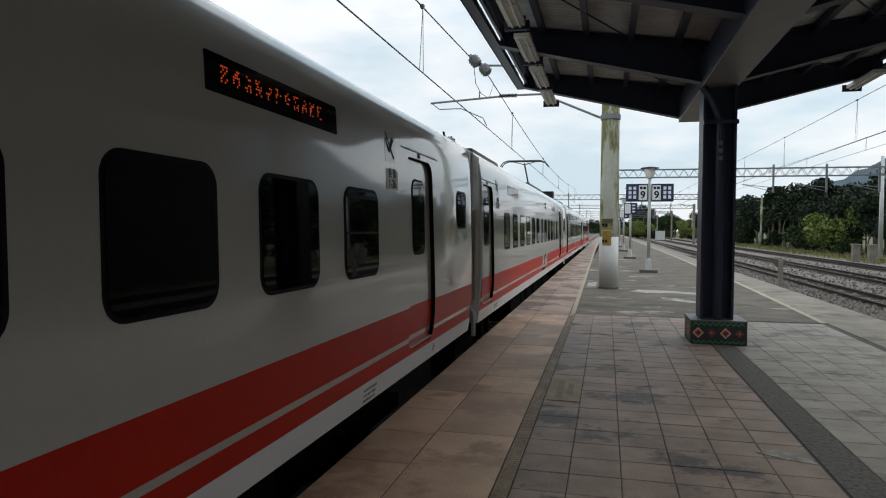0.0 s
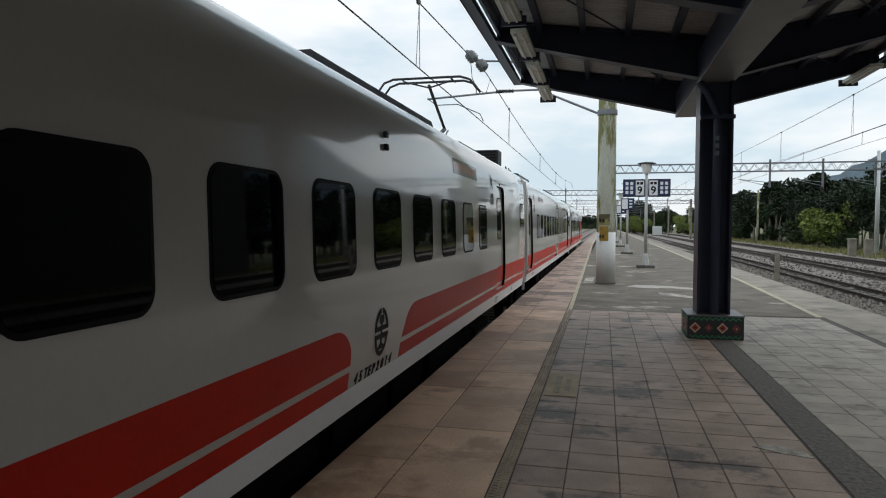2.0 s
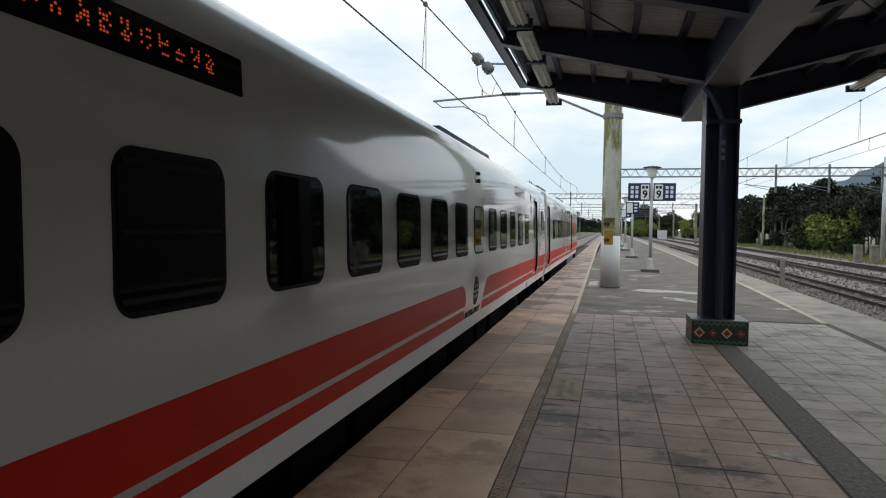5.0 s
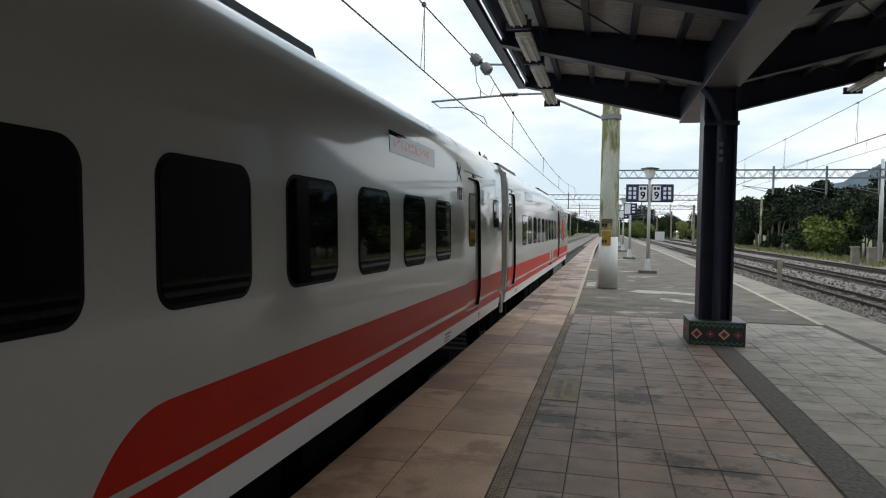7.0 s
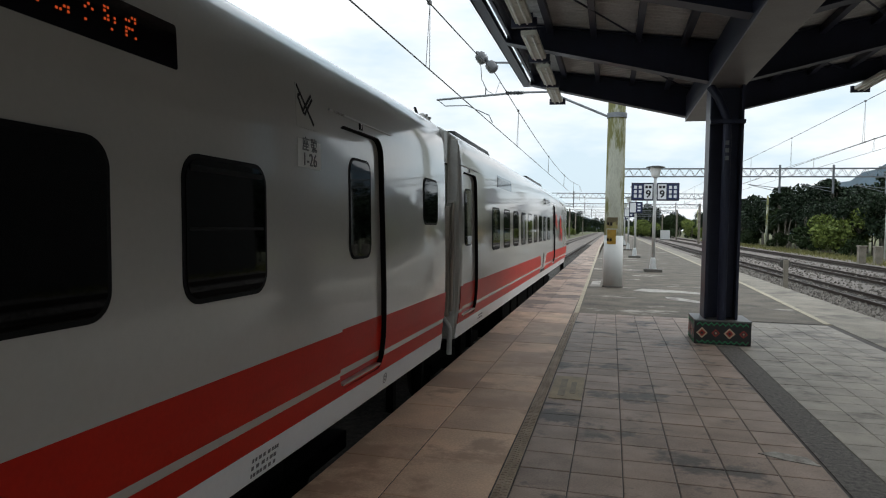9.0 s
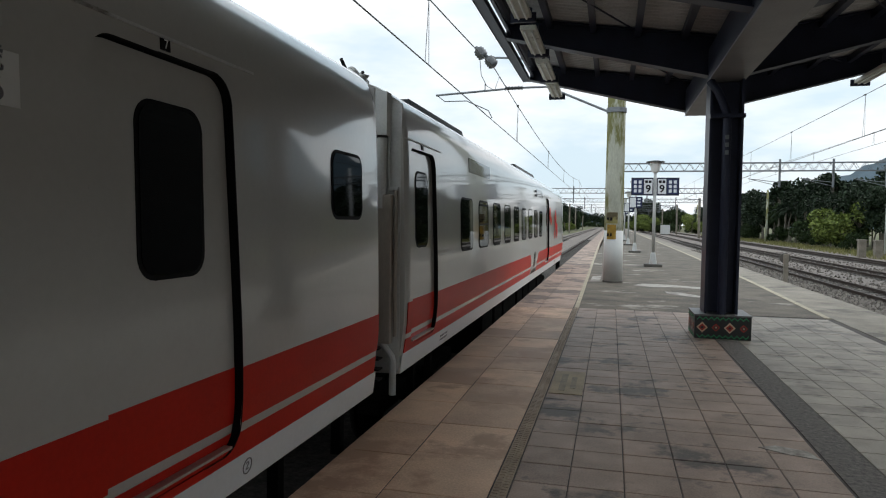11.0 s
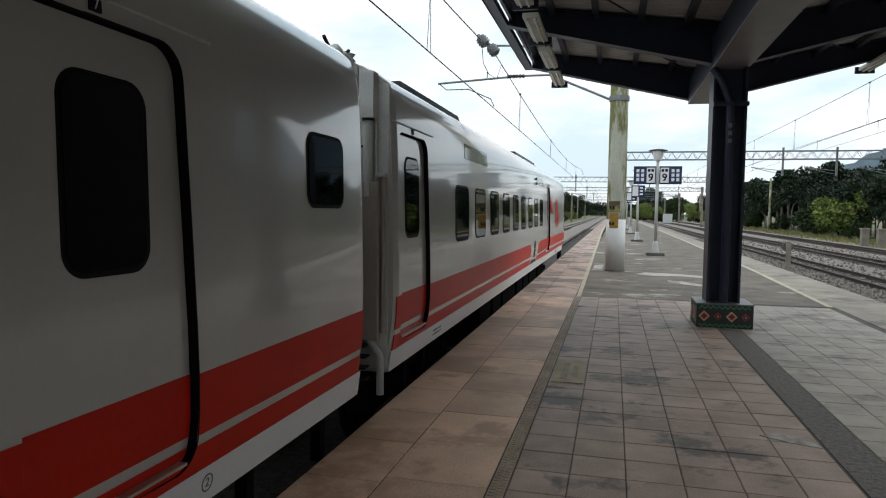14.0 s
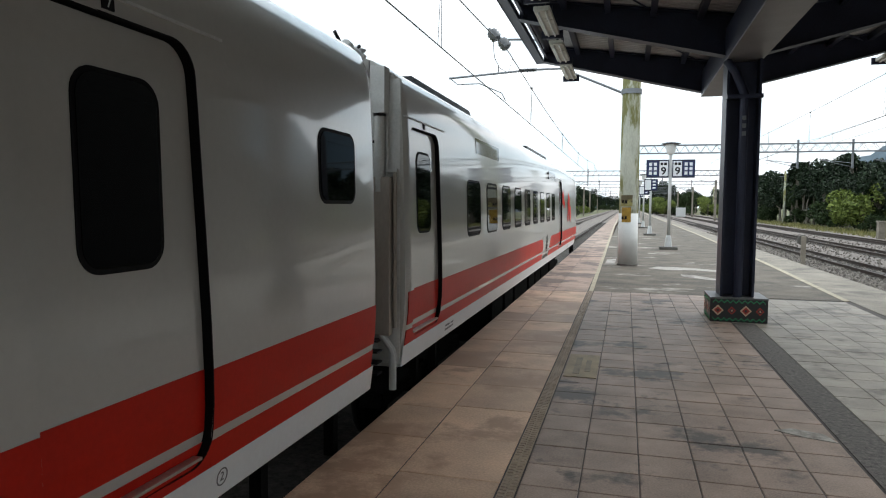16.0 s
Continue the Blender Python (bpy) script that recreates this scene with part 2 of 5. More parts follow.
M_MOSRED = mat("red_mosaic", (0.36, 0.03, 0.02), 0.35, 0, 0.1, 9, 90, 0.05)
M_MOSGRN = mat("green_mosaic", (0.02, 0.22, 0.09), 0.35, 0, 0.1, 9, 90, 0.05)
M_MOSTAN = mat("tan_mosaic", (0.62, 0.42, 0.28), 0.35, 0, 0.1, 9, 90, 0.05)


# ---- mesh helpers ----
def part(name, bm, material, parent=None, label="", smooth=False):
    """Links a bmesh as one mesh object, under a thing where one is given."""
    me = bpy.data.meshes.new(name)
    bmesh.ops.recalc_face_normals(bm, faces=bm.faces)
    bm.to_mesh(me)
    bm.free()
    me.materials.append(material)
    if smooth:
        me.shade_smooth()
    ob = new(name, me)
    if parent:
        ob.parent = parent
    if label:
        ob["label"] = label
    return ob


def share(name, me, loc, parent, rz=0.0):
    ob = new(name, me)
    ob.parent = parent
    ob.matrix_basis = pose(*loc, 0, 0, rz)
    return ob


def box(bm, x0, x1, y0, y1, z0, z1, bev=0.0):
    vs = [bm.verts.new(p) for p in ((x0, y0, z0), (x1, y0, z0), (x1, y1, z0), (x0, y1, z0), (x0, y0, z1), (x1, y0, z1), (x1, y1, z1), (x0, y1, z1))]
    fs = [bm.faces.new([vs[i] for i in q]) for q in ((3, 2, 1, 0), (4, 5, 6, 7), (0, 1, 5, 4), (1, 2, 6, 5), (2, 3, 7, 6), (3, 0, 4, 7))]
    if bev:
        bmesh.ops.bevel(bm, geom=list({e for f in fs for e in f.edges}), offset=bev, segments=2, affect="EDGES", profile=0.6)
    return bm


def boxes(*rows, bev=0.0):
    bm = bmesh.new()
    for r in rows:
        box(bm, *r, bev=bev)
    return bm


def tube(bm, pts, r, sides=8, r2=None, caps=True):
    """A round bar along points."""
    pts = [Vector(p) for p in pts]
    rings = []
    for i, p in enumerate(pts):
        d = (pts[min(i + 1, len(pts) - 1)] - pts[max(i - 1, 0)]).normalized()
        a = d.cross(Vector((0, 0, 1)) if abs(d.z) < 0.95 else Vector((1, 0, 0))).normalized()
        b = d.cross(a)
        rr = r if r2 is None else r + (r2 - r) * i / max(1, len(pts) - 1)
        rings.append([bm.verts.new(p + rr * (math.cos(2 * math.pi * k / sides) * a + math.sin(2 * math.pi * k / sides) * b)) for k in range(sides)])
    for q0, q1 in zip(rings, rings[1:]):
        for k in range(sides):
            bm.faces.new((q0[k], q0[(k + 1) % sides], q1[(k + 1) % sides], q1[k]))
    if caps:
        bm.faces.new(rings[0][::-1])
        bm.faces.new(rings[-1])
    return bm


def rod(pts, r, sides=8, r2=None):
    return tube(bmesh.new(), pts, r, sides, r2)


def lathe(bm, cx, cy, prof, sides=20):
    rings = [[bm.verts.new((cx + r * math.cos(2 * math.pi * k / sides), cy + r * math.sin(2 * math.pi * k / sides), z)) for k in range(sides)] for r, z in prof]
    for a, b in zip(rings, rings[1:]):
        for k in range(sides):
            bm.faces.new((a[k], a[(k + 1) % sides], b[(k + 1) % sides], b[k]))
    bm.faces.new(rings[0][::-1])
    bm.faces.new(rings[-1])
    return bm


def prism(bm, pts, axis, a, b):
    """A flat outline pushed from a to b along an axis; pts are the two other coordinates in x, y, z order."""
    def at(p, v):
        return (v, *p) if axis == "x" else (p[0], v, p[1]) if axis == "y" else (*p, v)
    lo, hi = [bm.verts.new(at(p, a)) for p in pts], [bm.verts.new(at(p, b)) for p in pts]
    bm.faces.new(lo[::-1])
    bm.faces.new(hi)
    for i in range(len(pts)):
        j = (i + 1) % len(pts)
        bm.faces.new((lo[i], lo[j], hi[j], hi[i]))
    return bm


def thing(name, label, category, loc=(0, 0, 0), group="", kind=""):
    ob = new(name)
    ob.matrix_basis = pose(*loc)
    return tagged(ob, label, category, group, kind)


# ---- the train ----
CX, RAIL = -3.14, -0.95          # track centre and top of rail, platform = 0
PROFILE = ((0.17, 1.39), (0.35, 1.413), (0.49, 1.432), (0.62, 1.446), (0.78, 1.451), (1.0, 1.451), (1.41, 1.442), (1.6, 1.437), (1.89, 1.430), (2.08, 1.423),
           (2.25, 1.414), (2.36, 1.400), (2.43, 1.383), (2.53, 1.338), (2.585, 1.275), (2.645, 1.17), (2.70, 1.03), (2.755, 0.74), (2.79, 0.38), (2.80, 0.0))
GAP, BODY = 0.67, 19.78


def side_x(z):
    for (z0, x0), (z1, x1) in zip(PROFILE, PROFILE[1:]):
        if z <= z1:
            return x0 + (x1 - x0) * (z - z0) / (z1 - z0)
    return 0.0


def skin(z0, z1, u0, u1, off=0.003, rad=0.0, depth=0.012, left=None, right=None, rows=14):
    """A panel that lies on the curved side of a car: u along it, z above the platform; corners rounded by rad."""
    zs = set(np.linspace(z0, z1, rows))
    if rad:
        for k in range(7):
            d = rad * (1 - math.cos(math.pi / 2 * k / 6))
            zs |= {z0 + d, z1 - d}
    zs = sorted(zs)
    bm = bmesh.new()
    rings = []
    for z in zs:
        d = min(z - z0, z1 - z)
        inset = rad - math.sqrt(max(0, rad * rad - (rad - d) ** 2)) if rad and d < rad else 0.0
        a = u0 + inset + (left(z) if left else 0.0)
        b = u1 - inset + (right(z) if right else 0.0)
        x = side_x(z) + off
        zz = z - RAIL
        rings.append([bm.verts.new(p) for p in ((x, a, zz), (x, b, zz), (x - depth, b, zz), (x - depth, a, zz))])
    for p, q in zip(rings, rings[1:]):
        for k in range(4):
            bm.faces.new((p[k], p[(k + 1) % 4], q[(k + 1) % 4], q[k]))
    bm.faces.new(rings[0][::-1])
    bm.faces.new(rings[-1])
    return bm


DOOR_Z = (0.385, 2.14)           # bottom and top of a door opening


def body_mesh(length, nose=False, openings=()):
    """The car's shell; openings are spans along it where the platform side is left open for a door frame."""
    bm = bmesh.new()
    us = {0.0, 0.03, 0.08} | {length * k / 10 for k in range(1, 10)} | {length - 0.08, length - 0.03, length}
    if nose:
        us = {0.0, 0.03, 0.08} | {length * k / 10 for k in range(1, 9)} | {length - 2.0 + 0.25 * k for k in range(9)} | {length + 0.4, length + 0.8, length + 1.2, length + 1.5}
    for a, b in openings:
        us = {u for u in us if not a < u < b} | {a, b}
    us = sorted(us)
    zs = sorted({z for z, x in PROFILE} | {DOOR_Z[0] - 0.03, DOOR_Z[1] + 0.03})
    rings = []
    for u in us:
        w, tall = 1.0, 1.0
        e = min(u, length - u)
        if e < 0.08 and not (nose and u > length / 2):
            w = 1 - 0.016 * (1 - e / 0.08) ** 2
        if nose and u > length - 1.2:
            k = (u - length + 1.2) / 2.7
            w, tall = 1 - 0.42 * k ** 2.4, 1 - 0.5 * k ** 2.2
        ring = [(side_x(z) * w, 0.17 + (z - 0.17) * tall) for z in zs]
        ring = ring + [(-x, z) for x, z in ring[-2::-1]]
        rings.append([bm.verts.new((x, u, z - RAIL)) for x, z in ring])
    for ua, ub, a, b in zip(us, us[1:], rings, rings[1:]):
        cut = any(p - 0.001 < ua and ub < q + 0.001 for p, q in openings)
        for k in range(len(a)):
            if cut and k + 1 < len(zs) and zs[k] > DOOR_Z[0] - 0.031 and zs[k + 1] < DOOR_Z[1] + 0.031:
                continue
            bm.faces.new((a[k], a[(k + 1) % len(a)], b[(k + 1) % len(a)], b[k]))
    bm.faces.new(rings[0][::-1])
    bm.faces.new(rings[-1])
    return bm


def opening_rows(a, b, rad=0.13):
    """The rounded outline of a door opening, row by row: z, near edge, far edge."""
    z0, z1 = DOOR_Z
    zs = set(np.linspace(z0, z1, 22))
    for k in range(9):
        d = rad * (1 - math.cos(math.pi / 2 * k / 8))
        zs |= {z0 + d, z1 - d}
    rows = []
    for z in sorted(zs):
        d = min(z - z0, z1 - z)
        r = rad - math.sqrt(max(0.0, rad * rad - (rad - d) ** 2)) if d < rad else 0.0
        lean = -0.048 * (z - 1.3)
        rows.append((z, a + r + lean, b - r + lean))
    return rows


def door_surround(a, b, o0, o1):
    """Painted shell round an opening from a to b, filling the cut from o0 to o1."""
    bm = bmesh.new()
    rows = opening_rows(a, b)
    def quad(ps):
        bm.faces.new([bm.verts.new((side_x(z), u, z - RAIL)) for u, z in ps])
    for (z, p, q), (z2, p2, q2) in zip(rows, rows[1:]):
        quad(((o0, z), (p, z), (p2, z2), (o0, z2)))
        quad(((q, z), (o1, z), (o1, z2), (q2, z2)))
    z0, z1 = DOOR_Z
    quad(((o0, z0 - 0.03), (o1, z0 - 0.03), (o1, z0), (o0, z0)))
    quad(((o0, z1), (o1, z1), (o1, z1 + 0.03), (o0, z1 + 0.03)))
    bmesh.ops.remove_doubles(bm, verts=bm.verts, dist=0.0005)
    return bm


def corner_fill(a, b, edge, far):
    """The narrow stripe carried round one lower corner of an opening, out to an upright edge."""
    bm = bmesh.new()
    rows = [r for r in opening_rows(a, b) if r[0] <= 0.47]
    pairs = [(z, r[1] if far else edge - 0.048 * (z - 1.3), edge - 0.048 * (z - 1.3) if far else r[0]) for z, *r in rows]
    rings = [[bm.verts.new((side_x(z) + 0.002, u, z - RAIL)) for u in (u0, u1)] for z, u0, u1 in pairs]
    for p, q in zip(rings, rings[1:]):
        bm.faces.new((p[0], p[1], q[1], q[0]))
    return bm


def leaf_foot(a, b):
    """The narrow stripe on the foot of a door leaf, following its rounded corners."""
    bm = bmesh.new()
    rings = [[bm.verts.new((side_x(z) - 0.0335, u, z - RAIL)) for u in (p + 0.004, q - 0.008)] for z, p, q in opening_rows(a, b) if z <= 0.47]
    for p, q in zip(rings, rings[1:]):
        bm.faces.new((p[0], p[1], q[1], q[0]))
    return bm


def reveal(a, b, inner, outer):
    """The rubber-lined sides of an opening, from the shell inwards, with a thin lip."""
    bm = bmesh.new()
    rows = opening_rows(a, b)
    loop = [(z, p) for z, p, q in rows] + [(z, q) for z, p, q in rows[::-1]]
    cu, cz = (a + b) / 2, sum(DOOR_Z) / 2
    rings = []
    for off, grow in ((inner, 0.0), (outer, 0.0), (outer, 1.0), (outer - 0.006, 1.0)):
        rings.append([bm.verts.new((side_x(z) + (off if u > cu else min(off, -0.002)), u + grow * (0.006 if u > cu else 0.0), z + math.copysign(grow, z - cz) * 0.003 - RAIL)) for z, u in loop])
    n = len(loop)
    for p, q in zip(rings, rings[1:]):
        for k in range(n):
            bm.faces.new((p[k], p[(k + 1) % n], q[(k + 1) % n], q[k]))
    return bm


def window(car, u, w=0.73, split=False, z0=1.145, z1=1.783, rad=0.11):
    pane = part("window", skin(z0, z1, u, u + w, 0.004, rad, 0.02), M_RUBBER, car)
    part("glass", skin(z0 + 0.022, z1 - 0.022, u + 0.022, u + w - 0.022, 0.0075, rad - 0.02, 0.01), M_GLASS, pane, "dark tinted glass")
    if split:
        part("crossbar", skin(1.458, 1.473, u + 0.04, u + w - 0.04, 0.010, 0, 0.006, rows=3), M_RUBBER, pane, "thin dark crossbar")
        part("sash", skin(z1 - 0.075, z1 - 0.05, u + 0.05, u + w - 0.05, 0.012, 0, 0.008, rows=3), M_RUBBER, pane)
    return pane


def door(car, u0, u1, number=""):
    """Recessed door: rubber-lined opening, leaf set back with a tall pane, stripes carried across, step plate."""
    a, b = u0 + 0.045, u1 + 0.050
    def tilt(z):
        return -0.048 * (z - 1.3)
    d = part("door", skin(DOOR_Z[0] - 0.02, DOOR_Z[1] + 0.02, a - 0.03, b + 0.03, -0.046, 0.0, 0.012, rows=24), M_RUBBER, car, "recessed door with a thick black rubber seal")
    part("door_surround", door_surround(a, b, u0, u1 + 0.085), M_WHITE, d)
    part("stripe", corner_fill(a, b, a - 0.006, False), M_RED, d, "red painted stripe")
    part("stripe", corner_fill(a, b, b + 0.006, True), M_RED, d, "red painted stripe")
    part("edge_seal", reveal(a, b, -0.050, 0.003), M_RUBBER, d, "thick black rubber edge")
    part("leaf", skin(DOOR_Z[0] + 0.012, DOOR_Z[1] - 0.012, a + 0.006, b - 0.010, -0.036, 0.12, 0.012, tilt, tilt, rows=24), M_WHITE, d)
    w = part("door_window", skin(1.250, 1.958, u0 + 0.272, u1 - 0.168, -0.032, 0.10, 0.01), M_RUBBER, d)
    part("glass", skin(1.270, 1.938, u0 + 0.292, u1 - 0.188, -0.029, 0.082, 0.008), M_GLASS, w, "dark tinted glass")
    part("stripe", skin(0.515, 0.79, a + 0.006, b - 0.010, -0.0335, 0, 0.006, tilt, tilt), M_RED, d, "red painted stripe")
    part("stripe", leaf_foot(a, b), M_RED, d, "red painted stripe")
    part("sill", skin(DOOR_Z[0] - 0.004, DOOR_Z[0] + 0.03, a + 0.10, b - 0.02, -0.006, 0.0, 0.05, rows=4), M_RED, d, "red sloping sill")
    x = side_x(DOOR_Z[0])
    part("step_plate", boxes((x - 0.03, x + 0.016, a + 0.10, b - 0.03, DOOR_Z[0] + 0.028 - RAIL, DOOR_Z[0] + 0.042 - RAIL), bev=0.004), M_STEP, d, "bare metal step edge")
    part("top_rail", skin(2.20, 2.212, u0 - 0.12, u1 + 0.22, 0.008, 0, 0.012, rows=3), M_ENDGREY, d)
    part("number_plate", skin(2.153, 2.198, (u0 + u1) / 2 - 0.04, (u0 + u1) / 2 + 0.015, 0.007, 0, 0.008, rows=3), M_BLACKLET, d)
    if number:
        part("numeral", on_side(text_bm(number, 0.052, 0.001), (u0 + u1) / 2 - 0.012, 2.176, 0.009), M_PALE, d)
    return d


def text_bm(body, size, thick=0.002, slant=0.0, bold=0.0):
    cu = bpy.data.curves.new("text", "FONT")
    cu.body, cu.size, cu.extrude, cu.align_x, cu.align_y = body, size, thick, "CENTER", "CENTER"
    cu.resolution_u, cu.shear, cu.offset = 3, slant, bold
    ob = new("text", cu)
    me = bpy.data.meshes.new_from_object(ob.evaluated_get(bpy.context.evaluated_depsgraph_get()))
    bpy.data.objects.remove(ob)
    bm = bmesh.new()
    bm.from_mesh(me)
    bpy.data.meshes.remove(me)
    return bm


def on_side(bm, u, z, off):
    """Turns a flat drawing so that it stands on the platform side of a car."""
    for v in bm.verts:
        a, b, c = v.co
        v.co = (side_x(z + b) + off + c, u + a, z + b - RAIL)
    return bm


def display(car, u0, lit):
    d = part("destination_display", skin(2.105, 2.285, u0, u0 + 1.47, 0.004, 0.012, 0.012, rows=10), M_LED, car, "dark display panel with red dot letters" if lit else "dark glossy display panel")
    if lit:
        rng = random.Random(int(u0 * 100))
        bm = bmesh.new()
        for g in range(11):
            for i in range(4):
                for j in range(6):
                    if rng.random() < 0.40:
                        u, z = u0 + 0.12 + g * 0.105 + i * 0.016, 2.16 + j * 0.014
                        x = side_x(z) + 0.0065
                        zz = z - RAIL
                        f = [bm.verts.new(p) for p in ((x, u, zz), (x, u + 0.011, zz), (x, u + 0.011, zz + 0.009), (x, u, zz + 0.009))]
                        bm.faces.new(f)
        part("diodes", bm, M_LEDRED, d, "lit orange-red dots")["kind"] = "stuff"
    return d


def stripes(car, u0, u1, left=None, right=None, holes=()):
    """The two red bands with the white line between, left out where a door stands."""
    spans, a = [], u0
    for h0, h1 in holes:
        spans.append((a, h0))
        a = h1
    spans.append((a, u1))
    for i, (a, b) in enumerate(spans):
        def tilt(z):
            return -0.048 * (z - 1.3)
        lf = left if i == 0 else tilt
        rg = right if i == len(spans) - 1 else tilt
        part("stripe", skin(0.515, 0.79, a, b, 0.002, 0, 0.006, lf, rg, rows=44), M_RED, car, "broad red painted stripe")
        part("stripe", skin(0.345, 0.47, a, b, 0.002, 0, 0.006, lf, rg, rows=6), M_RED, car, "narrow red painted stripe")
    for h0, h1 in holes:
        part("stripe", skin(0.345, DOOR_Z[0], h0 + 0.044, h1 + 0.044, 0.002, 0, 0.006, rows=4), M_RED, car)


def emblem(car, u, words=()):
    """A round line emblem with a bar of marks below it."""
    bm = bmesh.new()
    def arc(r0, r1, a0, a1, sx=0.82, n=18):
        vs = []
        for k in range(n + 1):
            a = radians(a0 + (a1 - a0) * k / n)
            vs.append([(r * math.sin(a) * sx, r * math.cos(a)) for r in (r0, r1)])
        for p, q in zip(vs, vs[1:]):
            prism(bm, (p[0], p[1], q[1], q[0]), "z", 0, 0.002)
    arc(0.15, 0.19, 7, 83)
    arc(0.15, 0.19, -83, -7)
    arc(0.15, 0.19, 97, 263, n=24)
    for poly in (((-0.16, 0.012), (0.16, 0.012), (0.155, 0.05), (-0.155, 0.05)), ((-0.155, -0.05), (0.155, -0.05), (0.16, -0.012), (-0.16, -0.012)),
                 ((-0.02, -0.10), (0.02, -0.10), (0.016, 0.09), (-0.016, 0.09)), ((-0.042, 0.07), (0.042, 0.07), (0.05, 0.10), (0.042, 0.135), (-0.042, 0.135), (-0.05, 0.10)),
                 ((-0.09, -0.135), (0.09, -0.135), (0.09, -0.12), (0.02, -0.09), (-0.02, -0.09), (-0.09, -0.12))):
        prism(bm, poly, "z", 0, 0.002)
    part("emblem", on_side(bm, u, 0.655, 0.004), M_BLACKLET, car, "black line emblem in a circle")
    bm = bmesh.new()
    for ch, c in words:
        letter = text_bm(ch.upper(), 0.108 if ch == ch.upper() else 0.07, 0.002, 0.22, 0.0035)
        bmesh.ops.translate(letter, vec=(c, 0.0 if ch == ch.upper() else -0.016, 0), verts=letter.verts)
        me = bpy.data.meshes.new("letter")
        letter.to_mesh(me)
        bm.from_mesh(me)
        bpy.data.meshes.remove(me)
    if not words:
        for k in range(9):
            c = -0.5 + k * 0.1
            prism(bm, ((c, -0.04), (c + 0.05, -0.04), (c + 0.065, 0.04), (c + 0.015, 0.04)), "z", 0, 0.002)
    part("lettering", on_side(bm, u, 0.385, 0.004), M_BLACKLET, car, "row of black slanted characters")["kind"] = "stuff"


def small_marks(car, u, z, w, rows):
    bm = bmesh.new()
    rng = random.Random(int(u * 10))
    for r in range(rows):
        c = -w / 2
        while c < w / 2:
            s = rng.uniform(0.012, 0.03)
            prism(bm, ((c, -r * 0.04), (c + s, -r * 0.04), (c + s, -r * 0.04 + 0.02), (c, -r * 0.04 + 0.02)), "z", 0, 0.002)
            c += s + rng.uniform(0.008, 0.03)
    part("lettering", on_side(bm, u, z, 0.003), M_MARKGREY, car, "small dark marks")["kind"] = "stuff"


def bogie(car, u):
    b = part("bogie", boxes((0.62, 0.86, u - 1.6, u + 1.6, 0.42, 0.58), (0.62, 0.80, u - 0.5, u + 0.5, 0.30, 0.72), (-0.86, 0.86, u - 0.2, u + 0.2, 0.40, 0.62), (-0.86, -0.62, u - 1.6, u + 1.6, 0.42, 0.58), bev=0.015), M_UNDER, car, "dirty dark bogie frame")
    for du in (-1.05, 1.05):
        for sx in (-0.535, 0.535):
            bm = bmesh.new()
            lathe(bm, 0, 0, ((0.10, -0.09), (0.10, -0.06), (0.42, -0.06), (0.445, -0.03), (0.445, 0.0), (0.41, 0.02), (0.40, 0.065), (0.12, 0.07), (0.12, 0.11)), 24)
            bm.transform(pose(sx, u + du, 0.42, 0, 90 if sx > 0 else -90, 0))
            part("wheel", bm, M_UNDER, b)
    return b


def underframe(car, length, k):
    rng = random.Random(k)
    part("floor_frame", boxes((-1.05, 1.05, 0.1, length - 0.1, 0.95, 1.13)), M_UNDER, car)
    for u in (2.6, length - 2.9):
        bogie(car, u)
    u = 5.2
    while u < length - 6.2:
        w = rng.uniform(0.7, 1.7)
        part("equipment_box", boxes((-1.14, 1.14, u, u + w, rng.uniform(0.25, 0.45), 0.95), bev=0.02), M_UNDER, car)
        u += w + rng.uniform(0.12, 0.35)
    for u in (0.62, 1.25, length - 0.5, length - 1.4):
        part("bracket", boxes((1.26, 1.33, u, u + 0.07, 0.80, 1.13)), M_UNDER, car)


